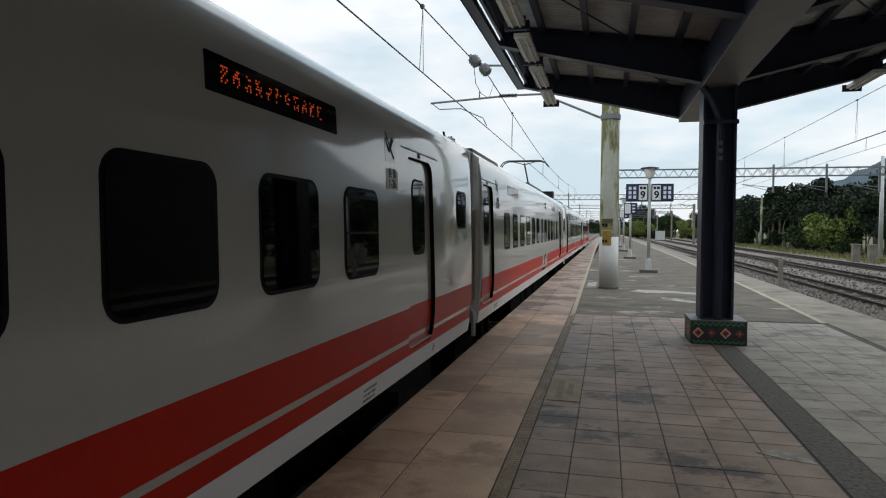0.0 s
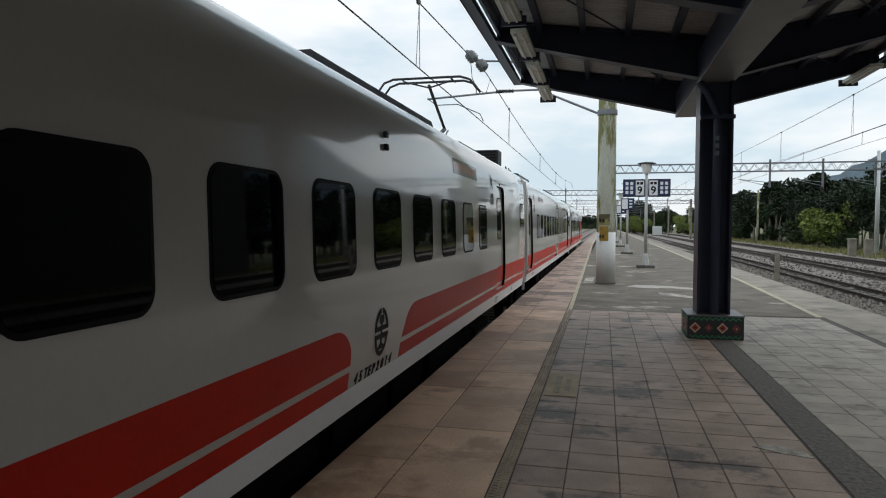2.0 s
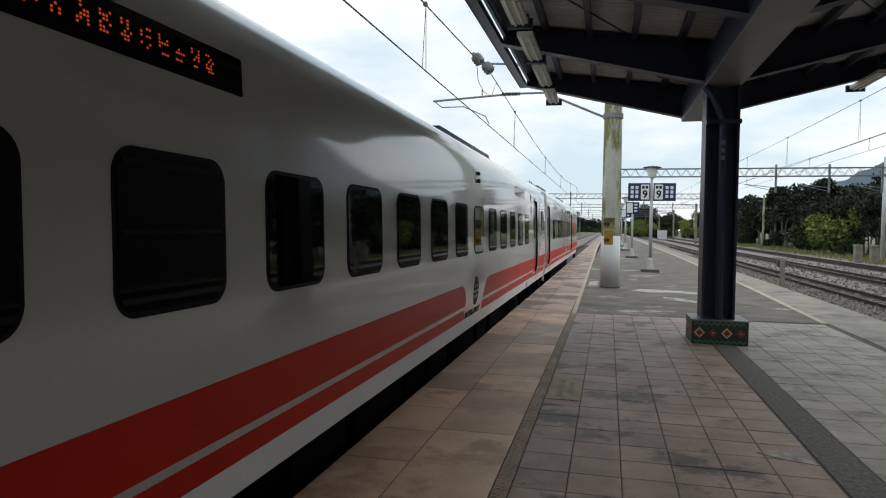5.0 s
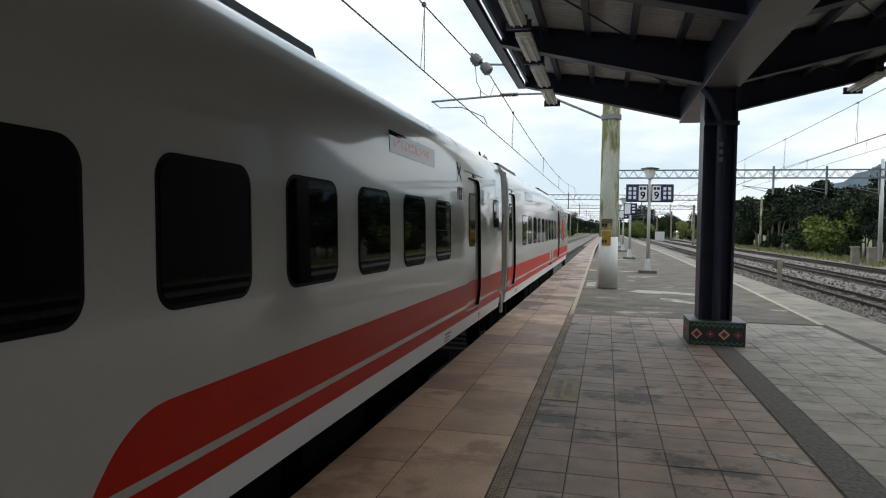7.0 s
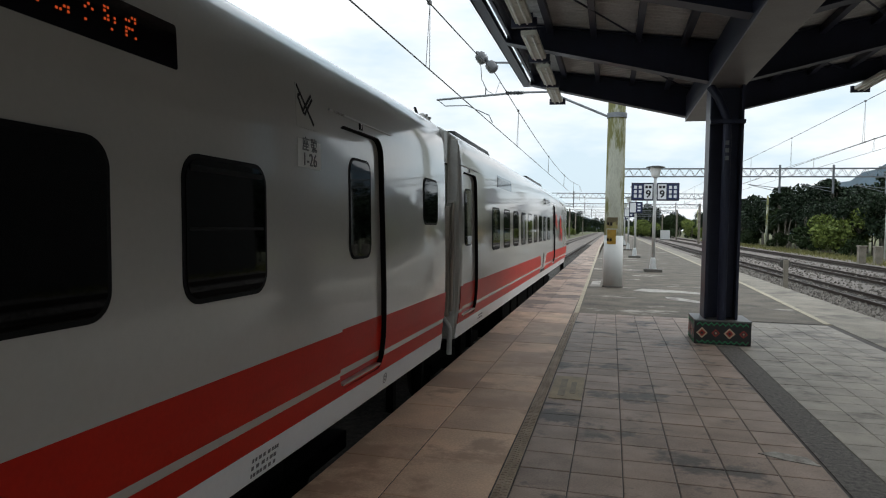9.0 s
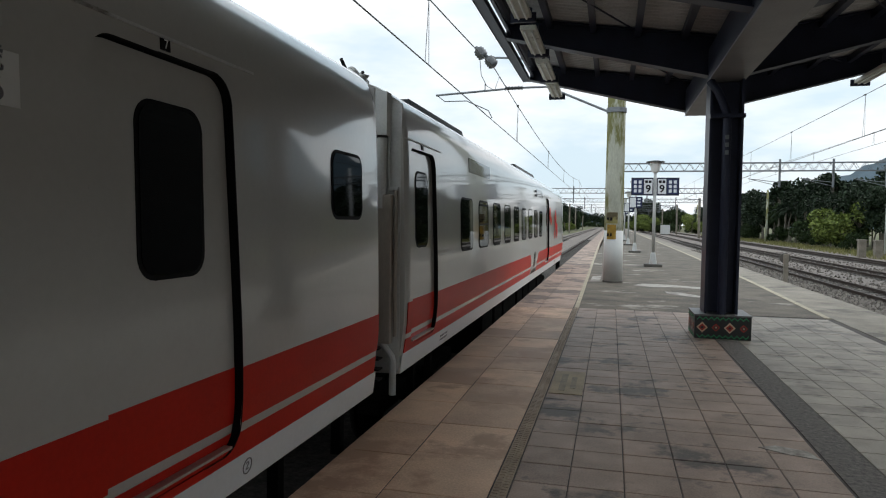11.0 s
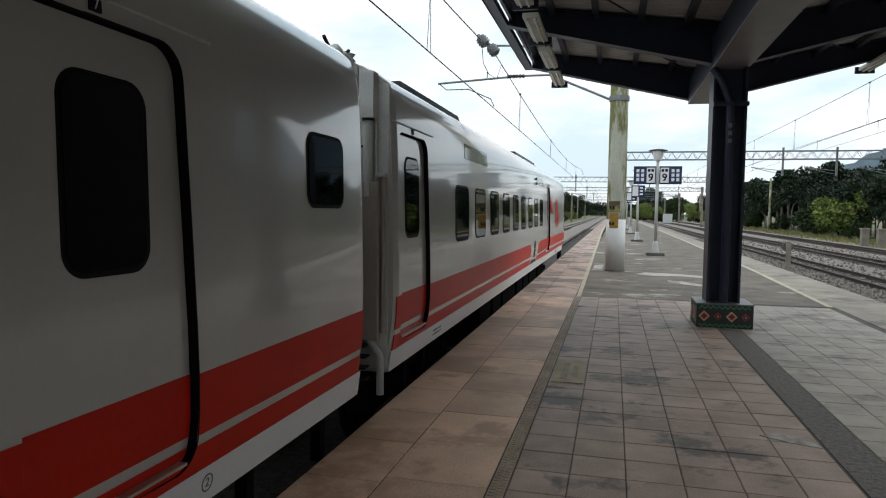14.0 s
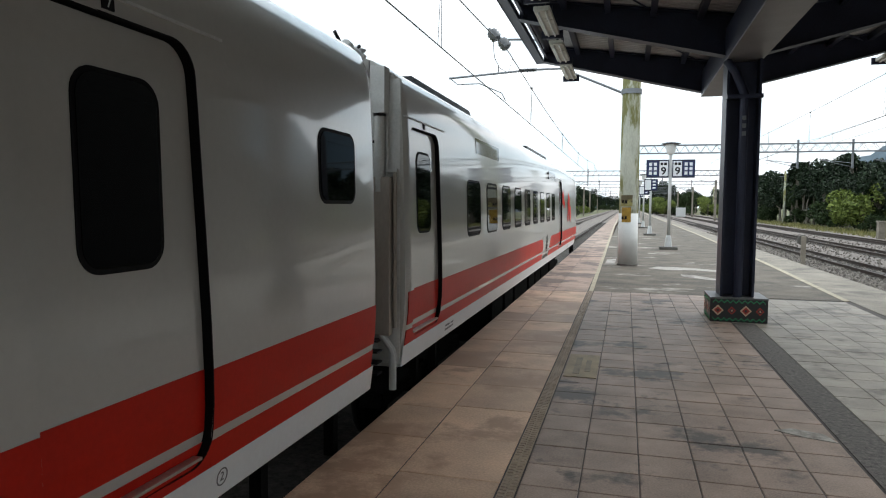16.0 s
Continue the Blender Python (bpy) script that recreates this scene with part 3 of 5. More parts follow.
def end_fittings(car, u, way):
    """Fittings on an end wall: corner fairing, pipe, cover, rungs, bellows. way is -1 at the near end, 1 at the far end."""
    def span(a, b):
        return tuple(sorted((u + way * a, u + way * b)))
    part("end_wall", boxes((-1.38, 1.385, *span(-0.02, 0.006), 0.2 - RAIL, 2.5 - RAIL)), M_ENDGREY, car)
    if way < 0:
        part("corner_fairing", boxes((1.17, 1.325, *span(0.012, 0.085), 0.44 - RAIL, 1.72 - RAIL), bev=0.012), M_BEIGE, car, "beige corner fairing")
        bm = bmesh.new()
        prism(bm, ((1.05, 2.60 - RAIL), (1.05, 2.45 - RAIL), (1.20, 2.22 - RAIL), (1.29, 2.22 - RAIL), (1.29, 2.58 - RAIL)), "y", *span(0.0, 0.12))
        part("cover", bm, M_ENDGREY, car, "grey cable cover under the roof")
        part("pipe", rod(((1.225, u + way * 0.05, 1.6 - RAIL), (1.225, u + way * 0.05, 2.26 - RAIL)), 0.042, 14), M_ENDGREY, car, "pale grey vertical pipe")
        part("pipe_collar", lathe(bmesh.new(), 1.225, u + way * 0.05, ((0.05, 2.20 - RAIL), (0.05, 2.23 - RAIL)), 14), M_DULL, car)
        part("conduit", rod(((1.285, u + way * 0.03, 1.74 - RAIL), (1.285, u + way * 0.03, 2.24 - RAIL)), 0.010, 6), M_ENDGREY, car)
        part("conduit", rod(((1.35, u + way * 0.03, 0.50 - RAIL), (1.35, u + way * 0.03, 1.76 - RAIL)), 0.018, 8), M_BEIGE, car)
        part("conduit_clip", boxes((1.28, 1.37, *span(0.0, 0.045), 1.755 - RAIL, 1.785 - RAIL), bev=0.006), M_ENDGREY, car)
        part("pipe", rod(((1.23, u + way * 0.05, 0.47 - RAIL), (1.25, u + way * 0.05, 0.43 - RAIL), (1.335, u + way * 0.06, 0.33 - RAIL), (1.345, u + way * 0.06, 0.29 - RAIL), (1.345, u + way * 0.06, 0.0 - RAIL)), 0.030, 10), M_POSTGREY, car, "pale metal drain pipe")
        for k in range(4):
            part("rung", boxes((0.98, 1.24, *span(0.02, 0.13), 0.12 + k * 0.09 - RAIL, 0.135 + k * 0.09 - RAIL)), M_ROOFGEAR, car)
        part("label", boxes((0.93, 1.115, *span(0.006, 0.010), 1.98 - RAIL, 2.22 - RAIL)), M_YELLOW, car, "small yellow warning label")
    else:
        part("corner_fairing", boxes((1.24, 1.355, *span(0.0, 0.075), 0.46 - RAIL, 1.72 - RAIL), bev=0.015), M_BEIGE, car, "beige corner fairing")
    for z in (1.35, 2.0):
        part("hand_hold", rod(((1.0, u + way * 0.05, z - RAIL), (1.22, u + way * 0.05, z - RAIL)), 0.012, 6), M_RUBBER, car)
    bm = bmesh.new()
    for k in range(4):
        a = u + way * (0.02 + 0.075 * k)
        box(bm, -0.72, 0.72, *sorted((a, a + way * 0.05)), 0.1 - RAIL, 2.25 - RAIL, 0.02)
        box(bm, -0.66, 0.66, *sorted((a + way * 0.05, a + way * 0.075)), 0.16 - RAIL, 2.19 - RAIL)
    part("gangway_bellows", bm, M_RUBBER, car, "black folded rubber gangway")


def roof_gear(car, spans):
    for a, b in spans:
        bm = bmesh.new()
        prism(bm, ((-1.045, 2.68 - RAIL), (1.045, 2.68 - RAIL), (1.0, 2.805 - RAIL), (-1.0, 2.805 - RAIL)), "y", a, b)
        g = part("roof_unit", bm, M_ROOFGEAR, car, "low black roof unit")
        n = int((b - a) / 0.09)
        part("grille", boxes(*((0.3, 0.96, a + 0.03 + k * 0.09, a + 0.075 + k * 0.09, 2.80 - RAIL, 2.811 - RAIL) for k in range(n))), M_RUBBER, g)


def pantograph(car, u):
    z0, zc = 2.80 - RAIL, 4.14 - RAIL
    p = part("pantograph", boxes((-0.55, 0.55, u + 0.2, u + 0.32, z0 + 0.12, z0 + 0.2), (-0.55, 0.55, u + 1.5, u + 1.62, z0 + 0.12, z0 + 0.2), (-0.6, -0.5, u + 0.1, u + 1.7, z0 + 0.1, z0 + 0.2), (0.5, 0.6, u + 0.1, u + 1.7, z0 + 0.1, z0 + 0.2)), M_ROOFGEAR, car, "dark raised single-arm pantograph")
    bm = bmesh.new()
    tube(bm, ((0, u + 0.3, z0 + 0.2), (0, u + 1.45, z0 + 0.62)), 0.04)
    tube(bm, ((0, u + 1.45, z0 + 0.62), (0.0, u + 0.2, zc - 0.1)), 0.03)
    tube(bm, ((0.12, u + 0.6, z0 + 0.2), (0.06, u + 1.5, z0 + 0.6)), 0.015)
    part("arm", bm, M_ROOFGEAR, p)
    for dy in (-0.18, 0.18):
        bm = bmesh.new()
        tube(bm, ((-0.92, u + 0.2 + dy, zc - 0.22), (-0.80, u + 0.2 + dy, zc - 0.06), (-0.62, u + 0.2 + dy, zc), (0.62, u + 0.2 + dy, zc), (0.80, u + 0.2 + dy, zc - 0.06), (0.92, u + 0.2 + dy, zc - 0.22)), 0.022)
        part("contact_strip", bm, M_ROOFGEAR, p)
    bm = bmesh.new()
    for sx in (-0.45, 0.45):
        tube(bm, ((sx, u + 0.02, zc - 0.02), (sx, u + 0.38, zc - 0.02)), 0.015)
        tube(bm, ((sx, u + 0.2, zc - 0.02), (0, u + 0.2, zc - 0.14)), 0.015)
    part("head_frame", bm, M_ROOFGEAR, p)
    for sx in (-0.5, 0.5):
        for du in (0.25, 1.55):
            part("insulator", lathe(bmesh.new(), sx, u + du, ((0.05, z0 - 0.02), (0.07, z0 + 0.02), (0.04, z0 + 0.04), (0.07, z0 + 0.07), (0.04, z0 + 0.1)), 10), M_PORC, p)


def train_car(k, label, count, far_door, length=BODY, nose=False, gap=(9.28, 10.47), lit=(True, True), far_led=None, small=0.92, number="", first=2.10, words=(), stickers=True):
    """k numbers the cars from the head; count is how many side windows; far_door is the far edge of the second door."""
    car = thing("train_car", label, "train car", group="cars of the white train")
    d1, d2 = (0.10, 0.97), (far_door - 0.87, far_door)
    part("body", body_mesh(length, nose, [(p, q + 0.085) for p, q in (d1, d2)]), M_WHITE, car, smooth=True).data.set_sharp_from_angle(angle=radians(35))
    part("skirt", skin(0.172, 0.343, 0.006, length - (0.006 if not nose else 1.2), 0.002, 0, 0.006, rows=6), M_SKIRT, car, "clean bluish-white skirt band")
    door(car, *d1)
    door(car, *d2, number)
    for i in range(count):
        thin = 0.05 if count == 12 and i > 9 else 0.03 if i == count - 1 else 0.0
        window(car, first + 1.092 * i + 0.006 + thin, 0.718 - thin, split=i in (1, count - 1))
    def ease(z):
        k = max(0.0, min(1.0, (z - 0.345) / 0.445))
        return k
    stripes(car, 0.03, gap[0], right=lambda z: -0.30 * (1 - math.sqrt(1 - max(0.0, (ease(z) - 0.48) / 0.52) ** 2)), holes=((d1[0] + 0.043, d1[1] + 0.055),))
    stripes(car, gap[1], length - (0.05 if not nose else 0.9), left=lambda z: 0.44 * (1 - math.sqrt(1 - ease(z) ** 2)), holes=((d2[0] + 0.043, d2[1] + 0.055),))
    emblem(car, (gap[0] + gap[1]) / 2 + 0.04, words)
    display(car, 2.62, lit[0])
    display(car, far_led, lit[1])
    for z in (2.12, 2.22):
        part("side_lamp", on_side(boxes((-0.03, 0.03, -0.026, 0.026, 0, 0.03), bev=0.01), (gap[0] + gap[1]) / 2 + 0.20, z, 0.002), M_ROOFGEAR, car, "small dark side lamp")
    for u, seats in ((1.46, ""), (d2[0] - 0.41, "1-26"))[0 if stickers else 2:]:
        st = part("seat_number_sticker", skin(1.815, 1.975, u - 0.15, u + 0.15, 0.003, 0, 0.006, rows=4), M_PALE if seats else M_FILM, car, "pale seat number sticker")
        if seats:
            part("numerals", on_side(text_bm(seats, 0.105), u, 1.86, 0.004), M_MARKGREY, st)
        else:
            part("numerals", on_side(text_bm("25-48", 0.13, 0.001, 0.0, 0.003), u, 1.87, 0.004), M_BLACKLET, car, "black seat numbers")
        part("seat_characters", on_side(text_bm("\u5ea7 \u865f", 0.085, 0.001, 0.0, 0.001), u, 1.945 if seats else 1.965, 0.0045), M_MARKGREY if seats else M_BLACKLET, st)
        part("drawing_film", skin(2.04, 2.28, u - 0.16, u + 0.10, 0.002, 0, 0.004, rows=5), M_FILM, car, "glossy clear film under the line motif")
        bm = bmesh.new()
        for q0, q1 in (((-0.11, 0.11), (0.10, -0.09)), ((-0.02, -0.045), (0.085, 0.06)), ((-0.04, -0.025), (0.07, 0.08)), ((-0.1, 0.05), (-0.03, -0.04)), ((-0.1, 0.05), (-0.06, 0.07))):
            v = Vector(q1) - Vector(q0)
            w = Vector((-v.y, v.x)).normalized() * 0.008
            prism(bm, [tuple(Vector(p) + g) for p, g in ((q0, w), (q0, -w), (q1, -w), (q1, w))], "z", 0, 0.002)
        part("line_drawing", on_side(bm, u - 0.04, 2.16, 0.004), M_BLACKLET, car, "thin black line motif")["kind"] = "stuff"
    small_marks(car, 1.5, 0.27, 0.30, 2)
    small_marks(car, length - 3.78, 0.275, 0.26, 3)
    if not nose:
        ring = bmesh.new()
        for q in range(16):
            a, b = 2 * math.pi * q / 16, 2 * math.pi * (q + 1) / 16
            prism(ring, [(r * math.sin(w), r * math.cos(w)) for r, w in ((0.036, a), (0.042, a), (0.042, b), (0.036, b))], "z", 0, 0.002)
        mark = part("axle_mark", on_side(ring, length - 1.86, 0.265, 0.003), M_MARKGREY, car, "small circled numeral")
        part("numeral", on_side(text_bm("2", 0.06, 0.001), length - 1.86, 0.265, 0.004), M_MARKGREY, mark)
        window(car, length - small, 0.53, z0=1.50, z1=1.945, rad=0.09)
        end_fittings(car, length, 1)
    for x in (0.62, 0.95):
        part("roof_insulator", lathe(bmesh.new(), x, 0.2, ((0.05, 2.68 - RAIL), (0.06, 2.74 - RAIL), (0.035, 2.76 - RAIL), (0.06, 2.79 - RAIL), (0.03, 2.80 - RAIL)), 12), M_ENDGREY, car, "grey roof cable insulator", smooth=True)
    ins = lathe(bmesh.new(), 0, 0, ((0.03, -0.16), (0.055, -0.14), (0.055, -0.02), (0.035, 0.0), (0.035, 0.05), (0.05, 0.06), (0.05, 0.12)), 12)
    ins.transform(pose(1.02, -0.14, 2.70 - RAIL, 80, 0, 0))
    part("cable_connector", ins, M_ENDGREY, car, "grey cylindrical cable connector", smooth=True)
    part("jumper_cable", rod([(0.95, 0.2 - 0.055 * q, 2.82 - RAIL - 0.10 * math.sin(math.pi * q / 9)) for q in range(10)], 0.016, 6), M_RUBBER, car)
    end_fittings(car, 0.0, -1)
    underframe(car, length, k)
    roof_gear(car, ((1.45, 4.05), (9.6, 13.2)))
    return car


MOTOR = tuple(zip("40TEMa2027", (-0.56, -0.48, -0.378, -0.30, -0.188, -0.10, -0.003, 0.094, 0.203, 0.314)))
TRAILER = tuple(zip("45TEP2014", (-0.50, -0.40, -0.29, -0.21, -0.12, -0.02, 0.085, 0.185, 0.29)))
car_o = train_car(1, "glossy white express train car with red stripes at the platform", 13, 17.72, far_led=13.83, first=2.25)
car_n = train_car(2, "white express train car with red stripes and a raised pantograph", 12, 16.64, far_led=12.60, small=0.825, number="6", words=TRAILER)
pantograph(car_n, BODY - 3.1)
rc = part("roof_cabinet", boxes((0.15, 0.95, BODY - 0.72, BODY - 0.26, 2.72 - RAIL, 3.09 - RAIL), bev=0.01), M_ROOFGEAR, car_n, "black louvred roof cabinet")
part("louvre", boxes(*((0.2, 0.9, BODY - 0.735, BODY - 0.715, 2.79 + 0.06 * q - RAIL, 2.82 + 0.06 * q - RAIL) for q in range(5))), M_RUBBER, rc)
car_m = train_car(3, "white express train car with red stripes and black round emblem", 13, 17.72, far_led=13.76, number="7", words=MOTOR)
car_l = train_car(4, "white express cab car with red stripes and red flower graphics", 9, 13.46, length=19.8, nose=True, far_led=10.3, lit=(False, False), stickers=False)
CARS = ((car_o, -3 * BODY - 2 * GAP), (car_n, -2 * BODY - GAP), (car_m, -BODY), (car_l, GAP))
# flower graphics near the cab
bm = bmesh.new()
rng = random.Random(5)
for cu, cz, r in ((13.75, 1.72, 0.22), (14.1, 1.55, 0.14), (15.6, 1.55, 0.34), (16.1, 1.25, 0.26), (15.3, 1.15, 0.15)):
    for p in range(5):
        a = 2 * math.pi * p / 5 + cu
        pts = [(cu - 15 + r * 0.55 * math.cos(a) + r * 0.45 * math.cos(b), cz - 1.5 + r * 0.55 * math.sin(a) + r * 0.45 * math.sin(b)) for b in [2 * math.pi * q / 8 for q in range(8)]]
        prism(bm, pts, "z", 0, 0.002 + 0.0004 * p)
part("flower_graphic", on_side(bm, 15.0, 1.5, 0.012), M_RED, car_l, "red painted flower blossoms")["kind"] = "stuff"


# ---- the setting: ground, platform, tracks ----
ground = part("ground", boxes((-900, 1200, -400, 1600, -1.6, -1.25)), M_GROUND, None)
tagged(ground, "rough grassy ground along the railway", "ground", kind="structure")
EDGE_L, EDGE_R, END = -1.66, 4.55, 240.0
platform = part("platform", boxes((EDGE_L + 0.02, EDGE_R - 0.02, -32, END, -1.3, -0.03)), M_WALLCONC)
tagged(platform, "long island platform with concrete walls", "platform", kind="structure")
TILE = 0.3125
TX0, TY0, TY1 = -0.53, 2.56, 12.0

concrete = part("platform_concrete", prism(bmesh.new(), ((-0.52, TY1 + 0.02), (3.42, TY1 + 0.02), (3.62, 20), (3.74, 40), (3.74, END), (-0.9, END), (-0.75, 52), (-0.56, 20)), "z", -0.05, 0.0), M_CONC)
tagged(concrete, "dark stained concrete platform surface", "pavement", kind="structure")
coping_r = part("coping_far", prism(bmesh.new(), ((3.52, -32), (EDGE_R, -32), (EDGE_R, END), (3.74, END), (3.74, 40), (3.62, 20), (3.52, 12)), "z", -0.05, 0.002), M_PALECONC)
tagged(coping_r, "pale worn concrete platform edge", "pavement", kind="structure")
joint = part("joint_bed", boxes((-0.53, 3.52, -32, TY1 + 0.02, -0.05, -0.006), (EDGE_L, -0.53, -32, END, -0.05, -0.006), (3.30, 3.9, TY1 + 0.02, END, -0.05, -0.01)), M_JOINT)
tagged(joint, "dark mortar bed between the paving tiles", "pavement", kind="structure")
strip = part("dark_strip", boxes((1.372, 1.63, -32, 9.3, -0.03, 0.0)), M_STRIP)
tagged(strip, "dark stone guiding strip in the paving", "pavement", kind="structure")
line_l = part("edge_line_near_train", prism(bmesh.new(), ((-0.60, 12.02), (-0.525, 12.02), (-0.57, 20), (-0.80, 52), (-0.95, END), (-1.05, END), (-0.90, 52), (-0.65, 20)), "z", -0.03, 0.003), M_LINE)
tagged(line_l, "worn yellowish line along the platform", "pavement", kind="structure")
line_r = part("edge_line_far", prism(bmesh.new(), ((3.41, 12.05), (3.51, 12.05), (3.72, 20), (3.85, 40), (3.85, END), (3.72, END), (3.72, 40), (3.60, 20)), "z", -0.03, 0.006), M_LINE)
tagged(line_r, "worn pale line along the far platform edge", "pavement", kind="structure")


def track(name, x, y0, y1, label):
    t = thing(name, label, "track", (0, 0, 0), "railway tracks", "structure")
    bm = bmesh.new()
    for sx in (-0.55, 0.55):
        box(bm, x + sx - 0.035, x + sx + 0.035, y0, y1, RAIL - 0.045, RAIL)
        box(bm, x + sx - 0.009, x + sx + 0.009, y0, y1, RAIL - 0.12, RAIL - 0.045)
        box(bm, x + sx - 0.065, x + sx + 0.065, y0, y1, RAIL - 0.145, RAIL - 0.12)
    part("rails", bm, M_RAIL, t, "rusty steel rails")
    n = int((y1 - y0) / 0.62)
    me = bpy.data.meshes.new("sleeper")
    b2 = boxes((-1.0, 1.0, -0.12, 0.12, -0.17, 0.0))
    b2.to_mesh(me)
    b2.free()
    me.materials.append(M_SLEEPER)
    for k in range(min(n, 150)):
        share("sleeper", me, (x, max(y0, 14.0) + 0.62 * k, RAIL - 0.145), t)
    return t


# near-black bed paints the shade between train and platform
shade_bed = part("ballast_bed_near_train", boxes((-5.2, EDGE_L + 0.4, -60, 40, -1.4, RAIL - 0.165)), M_SHADEBED)
tagged(shade_bed, "ballast under the standing train, painted dark for shade", "ballast", kind="structure")
bed = part("ballast_bed", boxes((-9.5, EDGE_L + 0.4, -60, 420, -1.4, RAIL - 0.17), (EDGE_R - 0.3, 22.5, -60, 420, -1.4, RAIL - 0.17)), M_BALLAST)
tagged(bed, "grey stone ballast bed under the tracks", "ballast", kind="structure")
track("track_1", CX, -70, 420, "railway track beside the platform")
track("track_2", -7.3, -70, 420, "second railway track behind the train")
for i, x in enumerate((9.72, 13.85, 18.4)):
    track(f"track_{i + 3}", x, -60, 420, "rusty railway track on grey ballast")
bank = part("ballast_bank", prism(bmesh.new(), ((4.4, -1.35), (7.6, -1.2), (6.2, -0.85), (5.2, -0.52), (4.56, -0.42), (4.4, -0.42)), "y", -60, 420), M_BALLAST)
tagged(bank, "bank of grey ballast against the platform wall", "ballast", kind="structure")

# ---- canopy ----
canopy = thing("platform_canopy", "navy steel butterfly canopy with corrugated roof sheets", "canopy")
COLX, COLY, SLOPE, ZB, RSLOPE = 1.44, 9.72, 0.233, 3.46, 0.139


def beam(y, tip, dep0, dep1, name):
    """A pair of tapered I-shaped arms that rise to both sides of the middle."""
    for s in (-1, 1):
        x1 = COLX + s * tip
        z0, z1 = ZB, ZB + SLOPE * tip
        bm = bmesh.new()
        prism(bm, ((COLX + s * 0.02, z0), (x1, z1), (x1, z1 + dep1), (COLX + s * 0.02, z0 + dep0)), "y", y - 0.008, y + 0.008)
        a = part(name, bm, M_STEEL, canopy, "dark navy steel arm")
        f = bmesh.new()
        prism(f, ((COLX + s * 0.02, z0 - 0.014), (x1, z1 - 0.014), (x1, z1 - 0.001), (COLX + s * 0.02, z0 - 0.001)), "y", y - 0.10, y + 0.10)
        prism(f, ((COLX + s * 0.02, z0 + dep0 + 0.001), (x1, z1 + dep1 + 0.001), (x1, z1 + dep1 + 0.014), (COLX + s * 0.02, z0 + dep0 + 0.014)), "y", y - 0.10, y + 0.10)
        part("flange", f, M_STEEL, a)


# canopy bays behind the camera are an unseen extension, added to shade the train
for y in (-28.5, -25.6, -22.65, -19.7, -16.75, -13.8, -10.9, -7.95, -5.0, -2.05, 0.9, 3.85, 6.8, COLY, 12.62):
    beam(y, 2.98, 0.54, 0.26, "arm")
bm = bmesh.new()
for s in (-1, 1):
    n = 340
    for k in range(n):
        w = 42.8 / n
        y0 = -30.0 + w * k
        for j in range(4):
            a, b = y0 + w * j / 4, y0 + w * (j + 1) / 4
            h0, h1 = (0.0, 0.03, 0.03, 0.0)[j], (0.03, 0.03, 0.0, 0.0)[j]
            xa, xb = COLX, COLX + s * 3.08
            za, zb = ZB + 0.575, ZB + 0.575 + RSLOPE * 3.08
            vs = [bm.verts.new(p) for p in ((xa, a, za + h0), (xb, a, zb + h0), (xb, b, zb + h1), (xa, b, za + h1))]
            bm.faces.new(vs)
            vs = [bm.verts.new(p) for p in ((xa, a, za + h0 + 0.02), (xb, a, zb + h0 + 0.02), (xb, b, zb + h1 + 0.02), (xa, b, za + h1 + 0.02))]
            bm.faces.new(vs)
part("roof_sheet", bm, M_ROOFSHEET, canopy, "dull corrugated metal roof sheet")
for s in (-1, 1):
    for d in (0.55, 1.15, 1.75, 2.35, 2.9):
        x, z = COLX + s * d, ZB + 0.455 + RSLOPE * d
        part("purlin", boxes((x - 0.04, x + 0.04, -30, 12.75, z, z + 0.10)), M_STEEL, canopy)
    x1 = COLX + s * 3.06
    z1 = ZB + SLOPE * 3.06
    part("gutter", boxes((x1 - 0.07, x1 + 0.07, -30, 12.8, z1 - 0.02, z1 + 0.05), (x1 + s * 0.05, x1 + s * 0.07, -30, 12.8, z1 - 0.02, z1 + 0.28), (x1 - s * 0.16, x1 - s * 0.12, -30, 12.8, z1 + 0.02, z1 + 0.06)), M_STEEL, canopy, "dark eaves gutter")
# central spine and braces
spine = part("spine_beam", boxes((COLX - 0.012, COLX + 0.012, -30, 12.6, ZB - 0.02, ZB + 0.46)), M_STEEL, canopy, "navy longitudinal spine beam")
# underside coloured paler than the navy sides to show it lit from below
part("spine_flange", boxes((COLX - 0.225, COLX + 0.225, -30, 12.6, ZB - 0.045, ZB - 0.02)), M_BRACE, spine, "spine beam underside, pale grey for light from below")
part("spine_side", boxes((COLX - 0.225, COLX - 0.21, -30, 12.6, ZB - 0.02, ZB + 0.40)), M_STEEL, spine)
part("spine_side", boxes((COLX + 0.21, COLX + 0.225, -30, 12.6, ZB - 0.02, ZB + 0.40)), M_STEEL, spine)
for x, y in ((-0.4, 8.3), (0.5, 11.2), (-0.2, 5.4), (2.9, 11.2), (2.6, 8.3)):
    d = x - COLX
    z = ZB + 0.44 + RSLOPE * abs(d)
    part("tie_rod", rod(((x - 0.75, y - 1.3, z + 0.02 - 0.1 * math.copysign(1, d)), (x + 0.75, y + 1.3, z + 0.02 + 0.1 * math.copysign(1, d))), 0.012, 6), M_STEEL, canopy)
H = [(-0.21, -0.21), (-0.18, -0.21), (-0.18, -0.012), (0.18, -0.012), (0.18, -0.21), (0.21, -0.21), (0.21, 0.21), (0.18, 0.21), (0.18, 0.012), (-0.18, 0.012), (-0.18, 0.21), (-0.21, 0.21)]
